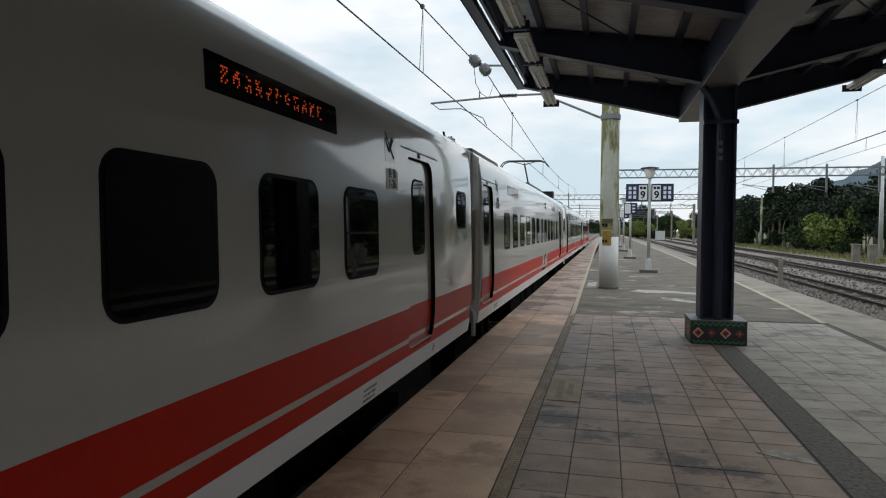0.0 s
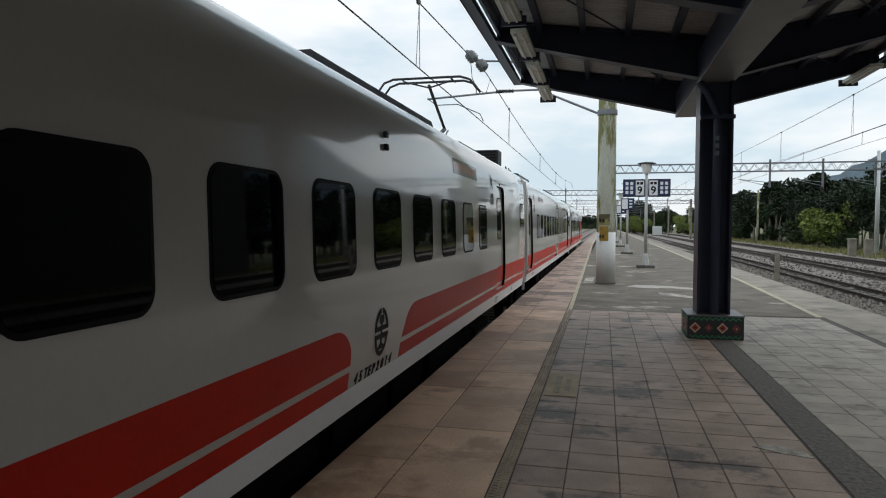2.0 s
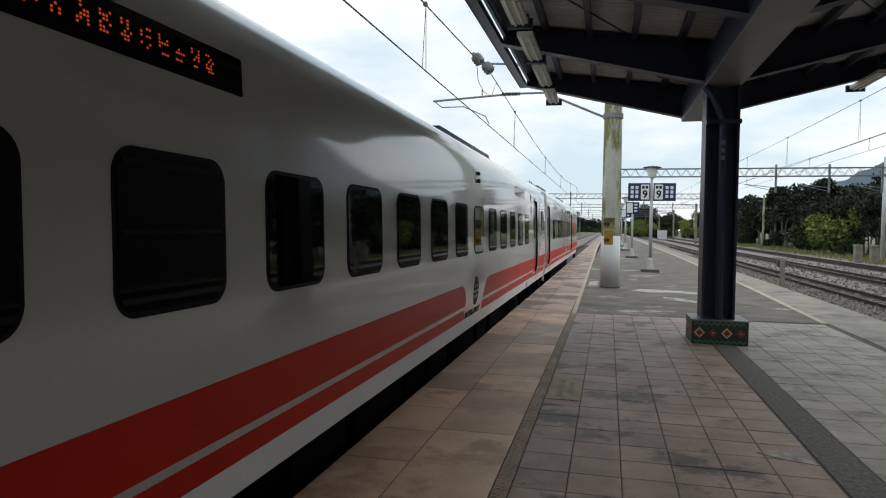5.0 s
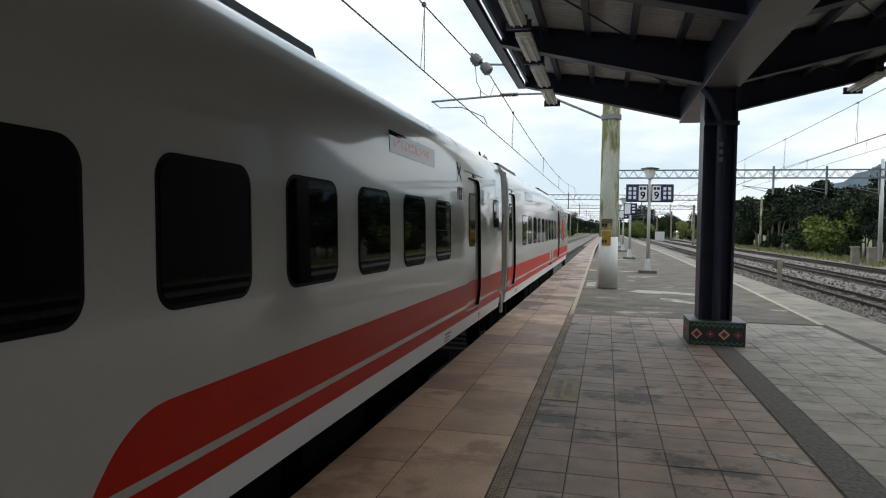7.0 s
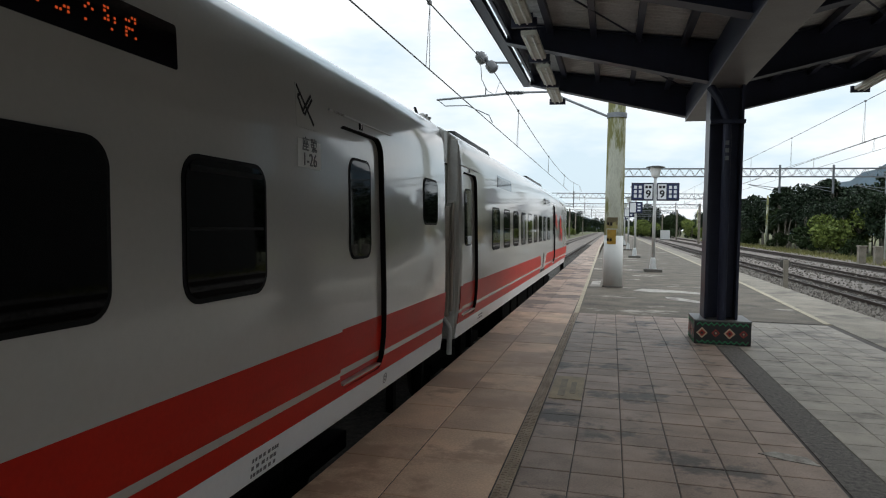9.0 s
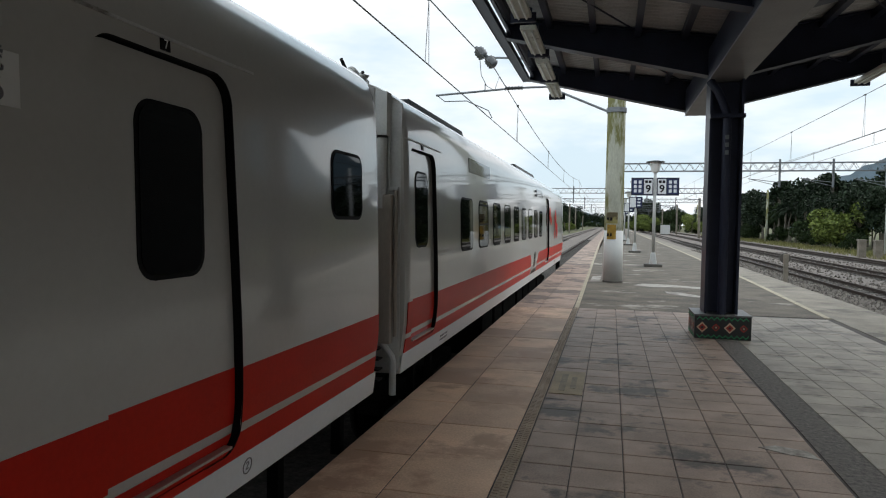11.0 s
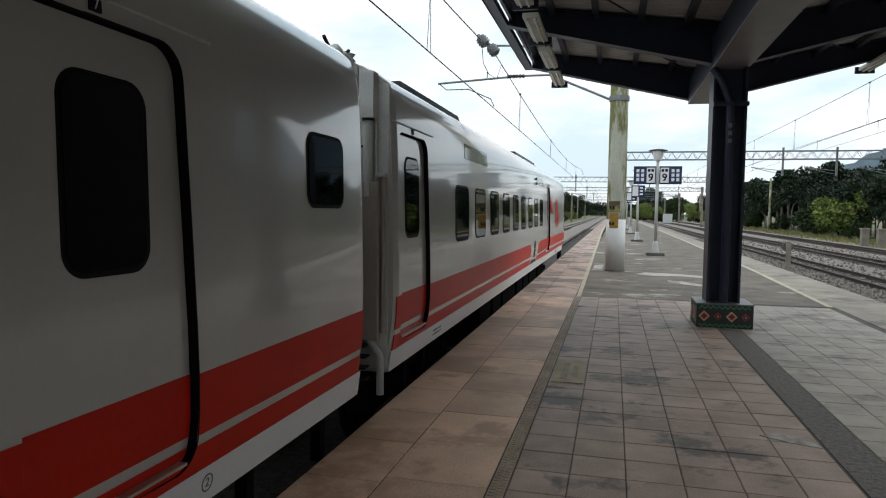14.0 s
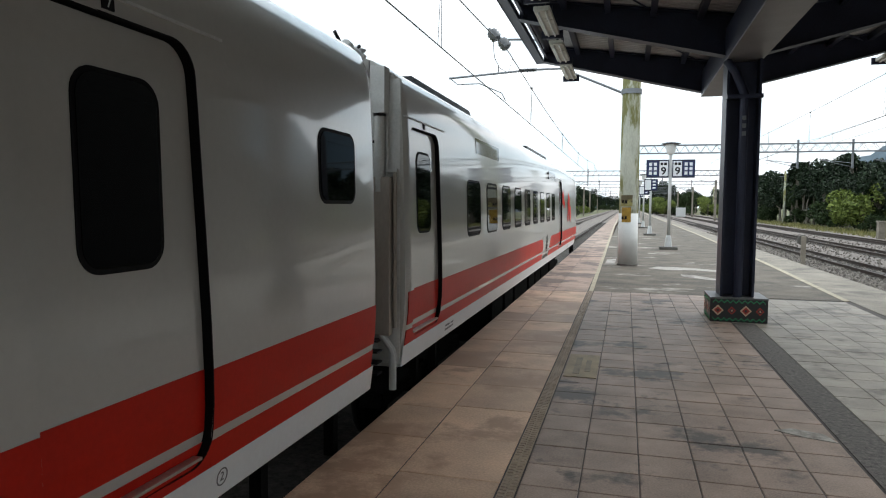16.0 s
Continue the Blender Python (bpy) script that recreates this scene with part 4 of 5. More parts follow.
part("column", prism(bmesh.new(), [(COLX + x, COLY + y) for x, y in H], "z", 0.30, ZB - 0.045), M_STEEL, canopy, "navy painted steel column")
part("drain_pipe", rod(((COLX, COLY - 0.25, 0.3), (COLX, COLY - 0.25, 2.95), (COLX - 0.12, COLY - 0.24, 3.25), (COLX - 0.22, COLY - 0.2, 3.4)), 0.055, 12), M_STEEL, canopy)
for z in (2.42, 2.52, 2.62):
    part("tag", boxes((COLX - 0.025, COLX + 0.02, COLY - 0.312, COLY - 0.304, z, z + 0.055)), M_MARKGREY, canopy)
part("pipe_band", boxes((COLX - 0.215, COLX + 0.215, COLY - 0.315, COLY - 0.20, 2.90, 2.95)), M_STEEL, canopy)
base = part("column_base", boxes((1.10, 1.80, 9.37, 10.07, 0, 0.30), bev=0.008), M_BASEBLK, canopy, "black plinth with red and green mosaic pattern")
part("base_top", boxes((1.095, 1.805, 9.365, 10.075, 0.30, 0.318)), M_BASETOP, base)


def base_pattern(side):
    """Zigzags and diamonds on one face of the plinth; drawn flat, then stood on the face."""
    to = pose(1.45, 9.3685, 0.15) @ pose(0, 0, 0, 90) if side == "front" else pose(1.0985, 9.72, 0.15) @ pose(0, 0, 0, 90, 0, -90)
    for z, sg in ((0.10, 1), (-0.10, -1)):
        bm = bmesh.new()
        for k in range(9):
            c = -0.32 + 0.071 * k
            for a, b in (((c, z), (c + 0.0355, z + sg * 0.035)), ((c + 0.0355, z + sg * 0.035), (c + 0.071, z))):
                d = 0.009
                prism(bm, ((a[0], a[1] - d), (b[0], b[1] - d), (b[0], b[1] + d), (a[0], a[1] + d)), "z", 0, 0.003)
        bm.transform(to)
        part("zigzag", bm, M_MOSGRN, base, "green zigzag mosaic")

    for k, c in enumerate((-0.255, -0.085, 0.085, 0.255)):
        r = 0.072 if k % 2 == 0 else 0.052
        bm = bmesh.new()
        prism(bm, ((c - r, 0), (c, -r), (c + r, 0), (c, r)), "z", 0, 0.003)
        bm.transform(to)
        part("diamond", bm, M_MOSTAN if k % 2 == 0 else M_MOSRED, base)
        bm = bmesh.new()
        q = r * 0.66
        prism(bm, ((c - q, 0), (c, -q), (c + q, 0), (c, q)), "z", 0.003, 0.005)
        bm.transform(to)
        part("diamond", bm, M_MOSRED if k % 2 == 0 else M_BASEBLK, base)
        bm = bmesh.new()
        q = r * 0.28
        prism(bm, ((c - q, 0), (c, -q), (c + q, 0), (c, q)), "z", 0.005, 0.007)
        bm.transform(to)
        part("diamond", bm, M_BASEBLK if k % 2 == 0 else M_MOSTAN, base)


base_pattern("front")
base_pattern("side")


def strip_lamp(x, y, z):
    t = thing("strip_lamp", "aged white strip light fixture, unlit, under the canopy edge", "lamp", (x, y, z), "lamps under the canopy")
    part("housing", boxes((-0.10, 0.10, -0.62, 0.62, 0.02, 0.08), bev=0.01), M_LAMPBODY, t)
    part("tube", rod(((-0.045, -0.58, 0.005), (-0.045, 0.58, 0.005)), 0.014), M_PALE, t)
    part("tube", rod(((0.045, -0.58, 0.005), (0.045, 0.58, 0.005)), 0.014), M_PALE, t)
    part("end_cap", boxes((-0.15, 0.15, 0.62, 0.66, -0.02, 0.09)), M_STEEL, t)
    for y in (-0.38, 0.38):
        part("hanger", boxes((-0.02, 0.02, y - 0.02, y + 0.02, 0.08, 0.36)), M_STEEL, t)
    return t


lamp = strip_lamp(-1.06, 13.0 - 0.66, 3.86)
for y in (9.0, 10.75, 7.3, 5.6):
    copy_thing(lamp, pose(-1.06, y, 3.86))
for y in (12.4, 9.4):
    copy_thing(lamp, pose(4.1, y, 3.95))


# ---- catenary mast and wires ----
def mast(x, y, top, arm, label):
    m = thing("catenary_mast", label, "mast", (x, y, 0), "catenary masts")
    part("shaft", lathe(bmesh.new(), 0, 0, ((0.235, 0.0), (0.235, 1.75), (0.225, 4.0), (0.20, top)), 24), M_MAST, m, "mossy pale concrete shaft", smooth=True)
    part("white_band", lathe(bmesh.new(), 0, 0, ((0.2395, 0.004), (0.2395, 1.32)), 24), M_MASTLOW, m, "white painted foot", smooth=True)
    part("foot_ring", lathe(bmesh.new(), 0, 0, ((0.27, -0.03), (0.262, 0.03), (0.24, 0.04)), 24), M_STRIP, m)
    for z0, z1, w, mm in ((1.50, 1.78, 0.15, M_NOTICE), (1.10, 1.47, 0.115, M_OCHRE)):
        bm = bmesh.new()
        n = 8
        for k in range(n):
            a0, a1 = [radians(-90 - 14) + (-w + 2 * w * q / n) / 0.24 for q in (k, k + 1)]
            vs = [bm.verts.new((0.2445 * math.cos(a), 0.2445 * math.sin(a), z)) for a, z in ((a0, z0), (a1, z0), (a1, z1), (a0, z1))]
            bm.faces.new(vs)
        part("notice", bm, mm, m, "weathered ochre notice plate")
        part("notice_marks", boxes(*((-0.12 + 0.075 * q - 0.045, -0.12 + 0.075 * q, -0.2495, -0.2455, z0 + 0.08, z0 + 0.15) for q in range(2))), M_BLACKLET, m)
    part("clamp", lathe(bmesh.new(), 0, 0, ((0.25, 4.30), (0.25, 4.42)), 20), M_GALV, m)
    if arm:
        part("bracket_tube", rod(((-0.25, 0, 4.36), (-1.75, 0, 5.02)), 0.03), M_GALV, m)
        part("bracket_tube", rod(((-1.6, 0, 5.02), (-2.45, 0, 5.02)), 0.028), M_GALV, m)
        ins = lathe(bmesh.new(), 0, 0, [(0.028 if q % 2 else 0.062, 0.019 * q) for q in range(25)], 10)
        ins.transform(pose(-2.40, 0, 5.015, 0, -90, 0))
        part("insulator", ins, M_PORC, m, "dark ribbed insulator")
        part("bracket_tube", rod(((-2.86, 0, 5.0), (-4.74, 0, 4.89)), 0.028), M_GALV, m)
        part("steady_arm", rod(((-4.70, 0, 4.88), (-4.5, 0, 4.72), (-3.9, 0, 4.72), (-3.3, 0, 4.45), (-3.2, 0, 4.25)), 0.015, 6), M_GALV, m)
        part("bracket_tube", rod(((-0.2, 0, 5.45), (-2.6, 0, 5.80), (-3.16, 0, 5.83)), 0.028), M_GALV, m)
        part("jumper_wire", rod([(x, 0, z) for x, z in ((-3.55, 5.80), (-3.51, 5.39), (-3.36, 5.10), (-3.14, 4.97), (-3.03, 5.32), (-2.77, 4.97))], 0.010, 5), M_WIRE, m, "thin looped jumper wire")
        part("hanger", rod(((-3.40, 0, 5.16), (-3.40, 0, 4.95)), 0.014, 6), M_WIRE, m)
        for cx, cz in ((-3.27, 5.745), (-3.55, 5.99)):
            bm = lathe(bmesh.new(), 0, 0, ((0.05, -0.19), (0.10, -0.17), (0.155, -0.12), (0.125, -0.09), (0.16, -0.05), (0.13, -0.015), (0.155, 0.03), (0.12, 0.06), (0.13, 0.09), (0.06, 0.13), (0.04, 0.19)), 16)
            bm.transform(pose(cx, 0, cz, 0, -40, 0))
            part("insulator", bm, M_PORC, m, "grey porcelain insulator", smooth=True)
    return m


mast(0.06, 17.66, 7.2, True, "mossy white concrete catenary mast with bracket on the platform")


def wires(x, y0, y1, zc, zm, span, label, phase=17.66, sag=0.95, first=11.2, step=11.3):
    w = thing("overhead_line", label, "overhead line", (x, 0, 0), "overhead lines")
    part("contact_wire", rod(((0, y0, zc), (0, y1, zc)), 0.012, 5), M_WIRE, w)
    pts = []
    y = y0
    while y <= y1:
        k = ((y - phase) / span) % 1.0
        z = zm - sag * 4 * k * (1 - k)
        pts.append((0, y, z))
        y += span / 10
    part("messenger_wire", rod(pts, 0.013, 5), M_WIRE, w)
    y = first
    while y < 140:
        k = ((y - phase) / span) % 1.0
        z = zm - sag * 4 * k * (1 - k)
        part("dropper", rod(((0, y - 0.12, zc), (0.02, y, z)), 0.006, 4), M_WIRE, w)
        part("dropper", rod(((0, y + 0.12, zc), (0.02, y, z)), 0.006, 4), M_WIRE, w)
        part("wire_clamp", boxes((-0.02, 0.04, y - 0.05, y + 0.05, z - 0.03, z + 0.03)), M_WIRE, w)
        y += step
    return w


wires(CX, -30, 400, 4.20, 5.62, 48, "dark overhead wire with droppers over the near track", sag=0.66)
for x, zc, zm in ((-7.3, 4.3, 5.5), (9.72, 5.12, 6.9), (13.85, 6.0, 6.8)):
    wires(x, -30, 400, zc, zm, 50, "dark overhead wire with droppers over a track", 12, 0.12, 19.0)

# ---- lamp posts with boarding signs ----
def lamp_post(small=False):
    p = thing("lamp_post", "pale post with shaded globe lamp and boarding sign boards", "lamp post", group="lamp posts along the platform")
    part("foot", boxes((-0.30, 0.30, -0.30, 0.30, 0.0, 0.10), bev=0.01), M_WALLCONC, p, "square concrete foot")
    part("socket", lathe(bmesh.new(), 0, 0, ((0.13, 0.10), (0.12, 0.20), (0.085, 0.45), (0.065, 0.5)), 14), M_POSTGREY, p)
    part("pole", lathe(bmesh.new(), 0, 0, ((0.06, 0.48), (0.05, 3.35)), 14), M_POSTGREY, p, smooth=True)
    part("globe", lathe(bmesh.new(), 0, 0, ((0.08, 3.30), (0.14, 3.36), (0.185, 3.62), (0.19, 3.66)), 18), M_PALE, p, "white lamp globe", smooth=True)
    part("lamp_hat", lathe(bmesh.new(), 0, 0, ((0.32, 3.66), (0.31, 3.685), (0.12, 3.72), (0.02, 3.73)), 18), M_ROOFGEAR, p, "dark lamp hat")
    if small:
        b = part("sign_board", boxes((-0.33, 0.33, -0.09, 0.06, 2.30, 2.90), bev=0.01), M_STEEL, p, "small framed sign board")
        part("number_panel", boxes((-0.29, 0.0, -0.096, -0.088, 2.35, 2.85)), M_SIGNWHITE, b)
        part("blue_panel", boxes((0.02, 0.29, -0.096, -0.088, 2.35, 2.85)), M_SIGNBLUE, b)
        for dz in (0.06, 0.22, 0.38):
            part("sign_mark", boxes((0.08, 0.23, -0.0985, -0.094, 2.35 + dz, 2.43 + dz)), M_SIGNWHITE, b)
        return p
    for s in (-1, 1):
        b = part("sign_board", boxes((*sorted((s * 0.06, s * 0.80)), -0.10, 0.06, 2.50, 3.12), bev=0.01), M_STEEL, p, "framed dark sign board")
        part("number_panel", boxes((*sorted((s * 0.09, s * 0.37)), -0.106, -0.098, 2.55, 3.07)), M_SIGNWHITE, b, "white panel with a black numeral")
        part("blue_panel", boxes((*sorted((s * 0.40, s * 0.77)), -0.106, -0.098, 2.55, 3.07)), M_SIGNBLUE, b, "dark blue panel")
        t = text_bm("9", 0.36, 0.002, 0.0, 0.008)
        t.transform(pose(s * 0.23, -0.108, 2.72, 90))
        part("numeral", t, M_BLACKLET, b)
        for dx in (-0.06, 0.06):
            part("sign_mark", boxes((s * 0.23 + dx - 0.045, s * 0.23 + dx + 0.045, -0.1085, -0.105, 2.93, 3.02)), M_BLACKLET, b)
        for dx in (-0.08, 0.08):
            for dz in (0, 0.155, 0.31):
                part("sign_mark", boxes((s * 0.585 + dx - 0.05, s * 0.585 + dx + 0.05, -0.1085, -0.105, 2.60 + dz, 2.71 + dz)), M_SIGNWHITE, b)
    return p


lp = lamp_post()
lp.matrix_basis = pose(1.45, 24.65, 0)
lp2 = lamp_post(True)
lp2.matrix_basis = pose(1.2, 36.2, 0)
tagged(lp2, "pale post with shaded globe lamp and small sign board")
for x, y in ((1.15, 48.2), (1.1, 60.2), (1.1, 72.3), (1.1, 85), (1.05, 98), (1.0, 112), (1.0, 128)):
    copy_thing(lp2, pose(x, y, 0))


# ---- portal frames over the tracks ----
def portal(y, x0, x1, z, droppers, label):
    g = thing("portal_frame", label, "portal frame", (0, y, RAIL), "portal frames over the tracks")
    zz = z - RAIL
    for dz in (0, 0.66):
        for dy in (-0.25, 0.25):
            part("chord", boxes((x0, x1, dy - 0.04, dy + 0.04, zz + dz, zz + dz + 0.08)), M_GALV, g)
    n = int((x1 - x0) / 0.8)
    for dy in (-0.25, 0.25):
        pts = []
        for k in range(n):
            pts += [(x0 + (x1 - x0) * k / n, dy, zz + 0.05), (x0 + (x1 - x0) * (k + 0.5) / n, dy, zz + 0.68)]
        part("lattice", rod(pts, 0.03, 5), M_GALV, g)
    for x in (x0 + 0.2, x1 - 0.2):
        part("leg", boxes((x - 0.2, x + 0.2, -0.2, 0.2, -0.3, zz + 0.9), bev=0.02), M_PALECONC, g)
    for x in droppers:
        part("drop_post", boxes((x - 0.07, x + 0.07, -0.07, 0.07, zz - 1.3, zz + 1.0)), M_GALV, g)
        part("cantilever", rod(((x, 0, zz - 0.9), (x - 2.4, 0, zz - 0.6)), 0.03, 6), M_GALV, g)
        part("cantilever", rod(((x, 0, zz - 1.2), (x - 2.2, 0, zz - 0.65)), 0.025, 6), M_GALV, g)
    return g


portal(60, 0.1, 26.5, 5.95, (13.25, 17.2, 21.0), "grey steel lattice portal frame spanning the tracks")
for y, x0 in ((95, -11.0), (135, -11.0), (180, -11.0), (230, -12.0), (290, -12.0)):
    portal(y, x0, 16.3, 5.6, (-5.2, 4.6, 11.8), "grey steel lattice portal frame far along the line")


# ---- unseen block added across the tracks, against side light and bright reflections ----
light_block = part("wall_unseen_block", boxes((23.0, 34.0, -90, 46, -1.3, 11.4)), M_BLOCK)
tagged(light_block, "plain dark block added out of view to hold back side light", "wall", kind="structure")


# ---- vegetation and distance ----
def leaf_cloud(blobs, n, size, seed):
    """Many small leaf clumps on and inside rounded masses, as plain arrays."""
    rs = np.random.RandomState(seed)
    vol = np.array([b[3] ** 2 for b in blobs])
    pick = rs.choice(len(blobs), n, p=vol / vol.sum())
    B = np.array(blobs)[pick]
    d = rs.normal(size=(n, 3))
    d /= np.linalg.norm(d, axis=1)[:, None]
    r = B[:, 3] * (0.55 + 0.55 * rs.rand(n))
    c = B[:, :3] + d * r[:, None] * np.array((1, 1, 0.75))
    a = rs.normal(size=(n, 3))
    a /= np.linalg.norm(a, axis=1)[:, None]
    b = np.cross(a, rs.normal(size=(n, 3)))
    b /= np.linalg.norm(b, axis=1)[:, None]
    s = size * (0.5 + rs.rand(n))[:, None]
    v = np.stack((c - a * s, c + b * s * 0.5, c + a * s, c - b * s * 0.5), 1).reshape(-1, 3)
    return v.tolist(), [(4 * k, 4 * k + 1, 4 * k + 2, 4 * k + 3) for k in range(n)]


def tree(kind, tall, seed, leaves, material, label):
    rng = random.Random(seed)
    t = thing("tree", label, "tree", group="trees along the railway")
    bm = bmesh.new()
    lean = rng.uniform(-0.3, 0.3)
    r0 = 0.022 * tall
    top = tall * (0.72 if kind != "slim" else 0.8)
    tube(bm, [(lean * k * 0.25, 0.1 * math.sin(k + seed), top * k / 5) for k in range(6)], r0, 8, r0 * 0.35)
    blobs = []
    n = {"round": 9, "slim": 7, "bush": 7}[kind]
    for k in range(n):
        a = rng.uniform(0, 6.28)
        h = {"round": rng.uniform(0.40, 0.88), "slim": rng.uniform(0.62, 0.95), "bush": rng.uniform(0.18, 0.72)}[kind] * tall
        rad = {"round": 0.24, "slim": 0.14, "bush": 0.42}[kind] * tall * rng.uniform(0.5, 1.0)
        c = (rad * math.cos(a), rad * math.sin(a), h)
        tube(bm, [(lean * 0.5, 0, h * 0.62), (c[0] * 0.5, c[1] * 0.5, h * 0.85), c], r0 * 0.4, 6, r0 * 0.12)
        blobs.append((*c, {"round": 0.17, "slim": 0.10, "bush": 0.26}[kind] * tall * rng.uniform(0.7, 1.2)))
    part("trunk", bm, M_BARK, t, "grey trunk with limbs")
    v, f = leaf_cloud(blobs, leaves, 0.26 if kind != "bush" else 0.2, seed)
    me = bpy.data.meshes.new("crown")
    me.from_pydata(v, [], f)
    me.materials.append(material)
    c = new("crown", me)
    c.parent = t
    return t


def palm(tall, seed, label):
    """A slender ringed trunk with a head of arching, feathered fronds."""
    rng = random.Random(seed)
    t = thing("tree", label, "palm tree", group="trees along the railway")
    lean = rng.uniform(-0.5, 0.5)
    stem = bmesh.new()
    tube(stem, [(lean * (k / 8) ** 2, 0.1 * math.sin(k), tall * k / 8) for k in range(9)], 0.13, 8, 0.07)
    part("trunk", stem, M_BARK, t, "thin pale ringed palm trunk")
    v, f = [], []
    for q in range(20):
        a = q * 2.4 + rng.uniform(-0.2, 0.2)
        up, reach = rng.uniform(0.1, 1.25), rng.uniform(1.7, 2.5)
        dx, dy = math.cos(a), math.sin(a)
        for k in range(15):
            w = (k + 1) / 15
            r, z = reach * w * math.cos(up * 0.6), tall + reach * (math.sin(up) * w - 0.75 * w * w)
            p = Vector((lean + dx * r, dy * r, z))
            for sd in (-1, 1):
                size = 0.62 * math.sin(math.pi * (0.12 + 0.8 * w))
                tip = p + size * Vector((dx * 0.55 - sd * dy * 0.7, dy * 0.55 + sd * dx * 0.7, rng.uniform(-0.75, -0.1)))
                n = len(v)
                v += [tuple(p), tuple((p + tip) / 2 + Vector((dx * 0.07, dy * 0.07, 0.02))), tuple(tip), tuple((p + tip) / 2 - Vector((dx * 0.07, dy * 0.07, 0.02)))]
                f.append((n, n + 1, n + 2, n + 3))
    me = bpy.data.meshes.new("crown")
    me.from_pydata(v, [], f)
    me.materials.append(M_PALM)
    new("crown", me).parent = t
    return t


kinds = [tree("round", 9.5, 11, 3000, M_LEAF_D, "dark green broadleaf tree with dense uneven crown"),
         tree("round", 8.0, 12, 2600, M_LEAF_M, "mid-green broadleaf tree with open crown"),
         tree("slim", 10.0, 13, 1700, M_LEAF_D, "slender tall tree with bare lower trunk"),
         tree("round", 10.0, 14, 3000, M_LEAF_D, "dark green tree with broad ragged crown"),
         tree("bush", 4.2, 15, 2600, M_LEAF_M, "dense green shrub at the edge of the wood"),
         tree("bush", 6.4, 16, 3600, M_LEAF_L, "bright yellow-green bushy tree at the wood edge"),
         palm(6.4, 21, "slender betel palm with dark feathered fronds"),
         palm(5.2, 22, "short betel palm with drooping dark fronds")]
rng = random.Random(8)
for i, k in enumerate(kinds):
    k.matrix_basis = pose(31 + i * 2.2, 60 + 18 * i, -1.25, 0, 0, 40 * i)
kinds[5].matrix_basis = pose(26.4, 87.5, -1.25)
kinds[4].matrix_basis = pose(26.0, 101, -1.25)


def plant(which, x, y, s):
    copy_thing(kinds[which], pose(x, y, -1.25, 0, 0, rng.uniform(0, 360)) @ Matrix.Scale(s, 4))


y = 62.0
while y < 190:
    for x in (28.5, 33.5, 39.5):
        plant(rng.choice((0, 0, 1, 2, 2, 3, 3)), x + rng.uniform(-1.6, 1.6), y + rng.uniform(-1.8, 1.8), rng.uniform(0.68, 0.92) * (0.6 if y < 73 else 1.0 if x < 36 else 1.12) * (1.25 if 112 < y < 165 else 1.08 if y > 98 else 1.0))
    for x in (27.4, 28.6, 31.0) if not 74 < y < 99 else (31.0, 32.5):
        plant(rng.choice((6, 7)), x + rng.uniform(-0.5, 0.8), y + rng.uniform(-2.6, 2.6), rng.uniform(0.75, 1.05) * (0.8 if y < 73 else 1.0))
    if rng.random() < 0.4:
        plant(4, 26.0 + rng.uniform(-0.6, 1.2), y + rng.uniform(-2, 2), rng.uniform(0.5, 0.95))
    y += 5.2
plant(2, 27.6, 124, 1.05)
plant(5, 27.8, 93.0, 0.85)
# where the line runs out of sight
for k in range(26):
    plant(rng.choice((0, 1, 3, 4)), rng.uniform(12, 44), rng.uniform(235, 330), rng.uniform(0.8, 1.35))
for k in range(16):
    plant(rng.choice((4, 4, 5)), rng.uniform(6, 30), rng.uniform(205, 240), rng.uniform(0.7, 1.0))
for k in range(34):
    plant(rng.choice((0, 1, 3)), rng.uniform(-34, -13), rng.uniform(150, 330), rng.uniform(0.7, 1.15))
for k in range(12):
    plant(rng.choice((4, 5)), rng.uniform(-16, -11), rng.uniform(110, 260), rng.uniform(0.5, 0.8))

for k in range(30):
    plant(rng.choice((0, 1, 3, 3)), -46 + 2.1 * k + rng.uniform(-1, 1), rng.uniform(428, 470), rng.uniform(0.85, 1.2))
for k in range(10):
    plant(4, -24 + 2.6 * k, rng.uniform(424, 428), rng.uniform(0.7, 1.0))

# grass along the wood edge
rs = np.random.RandomState(4)
n = 9000
gx, gy = 20.9 + 5.6 * rs.rand(n), 25 + 150 * rs.rand(n) ** 1.2
gh, ga = 0.18 + 0.45 * rs.rand(n), rs.rand(n) * 6.28
v = np.zeros((n, 3, 3))
for k, (dx, top) in enumerate(((-0.05, 0), (0.05, 0), (0.0, 1))):
    v[:, k, 0] = gx + np.cos(ga) * dx + top * 0.15 * np.sin(ga * 3)
    v[:, k, 1] = gy + np.sin(ga) * dx + top * 0.15 * np.cos(ga * 5)
    v[:, k, 2] = -1.27 + gh * top
me = bpy.data.meshes.new("grass")
me.from_pydata(v.reshape(-1, 3).tolist(), [], [(3 * k, 3 * k + 1, 3 * k + 2) for k in range(n)])
me.materials.append(M_GRASS)
tagged(new("grass", me), "dry yellowish grass beside the tracks", "grass", kind="stuff")

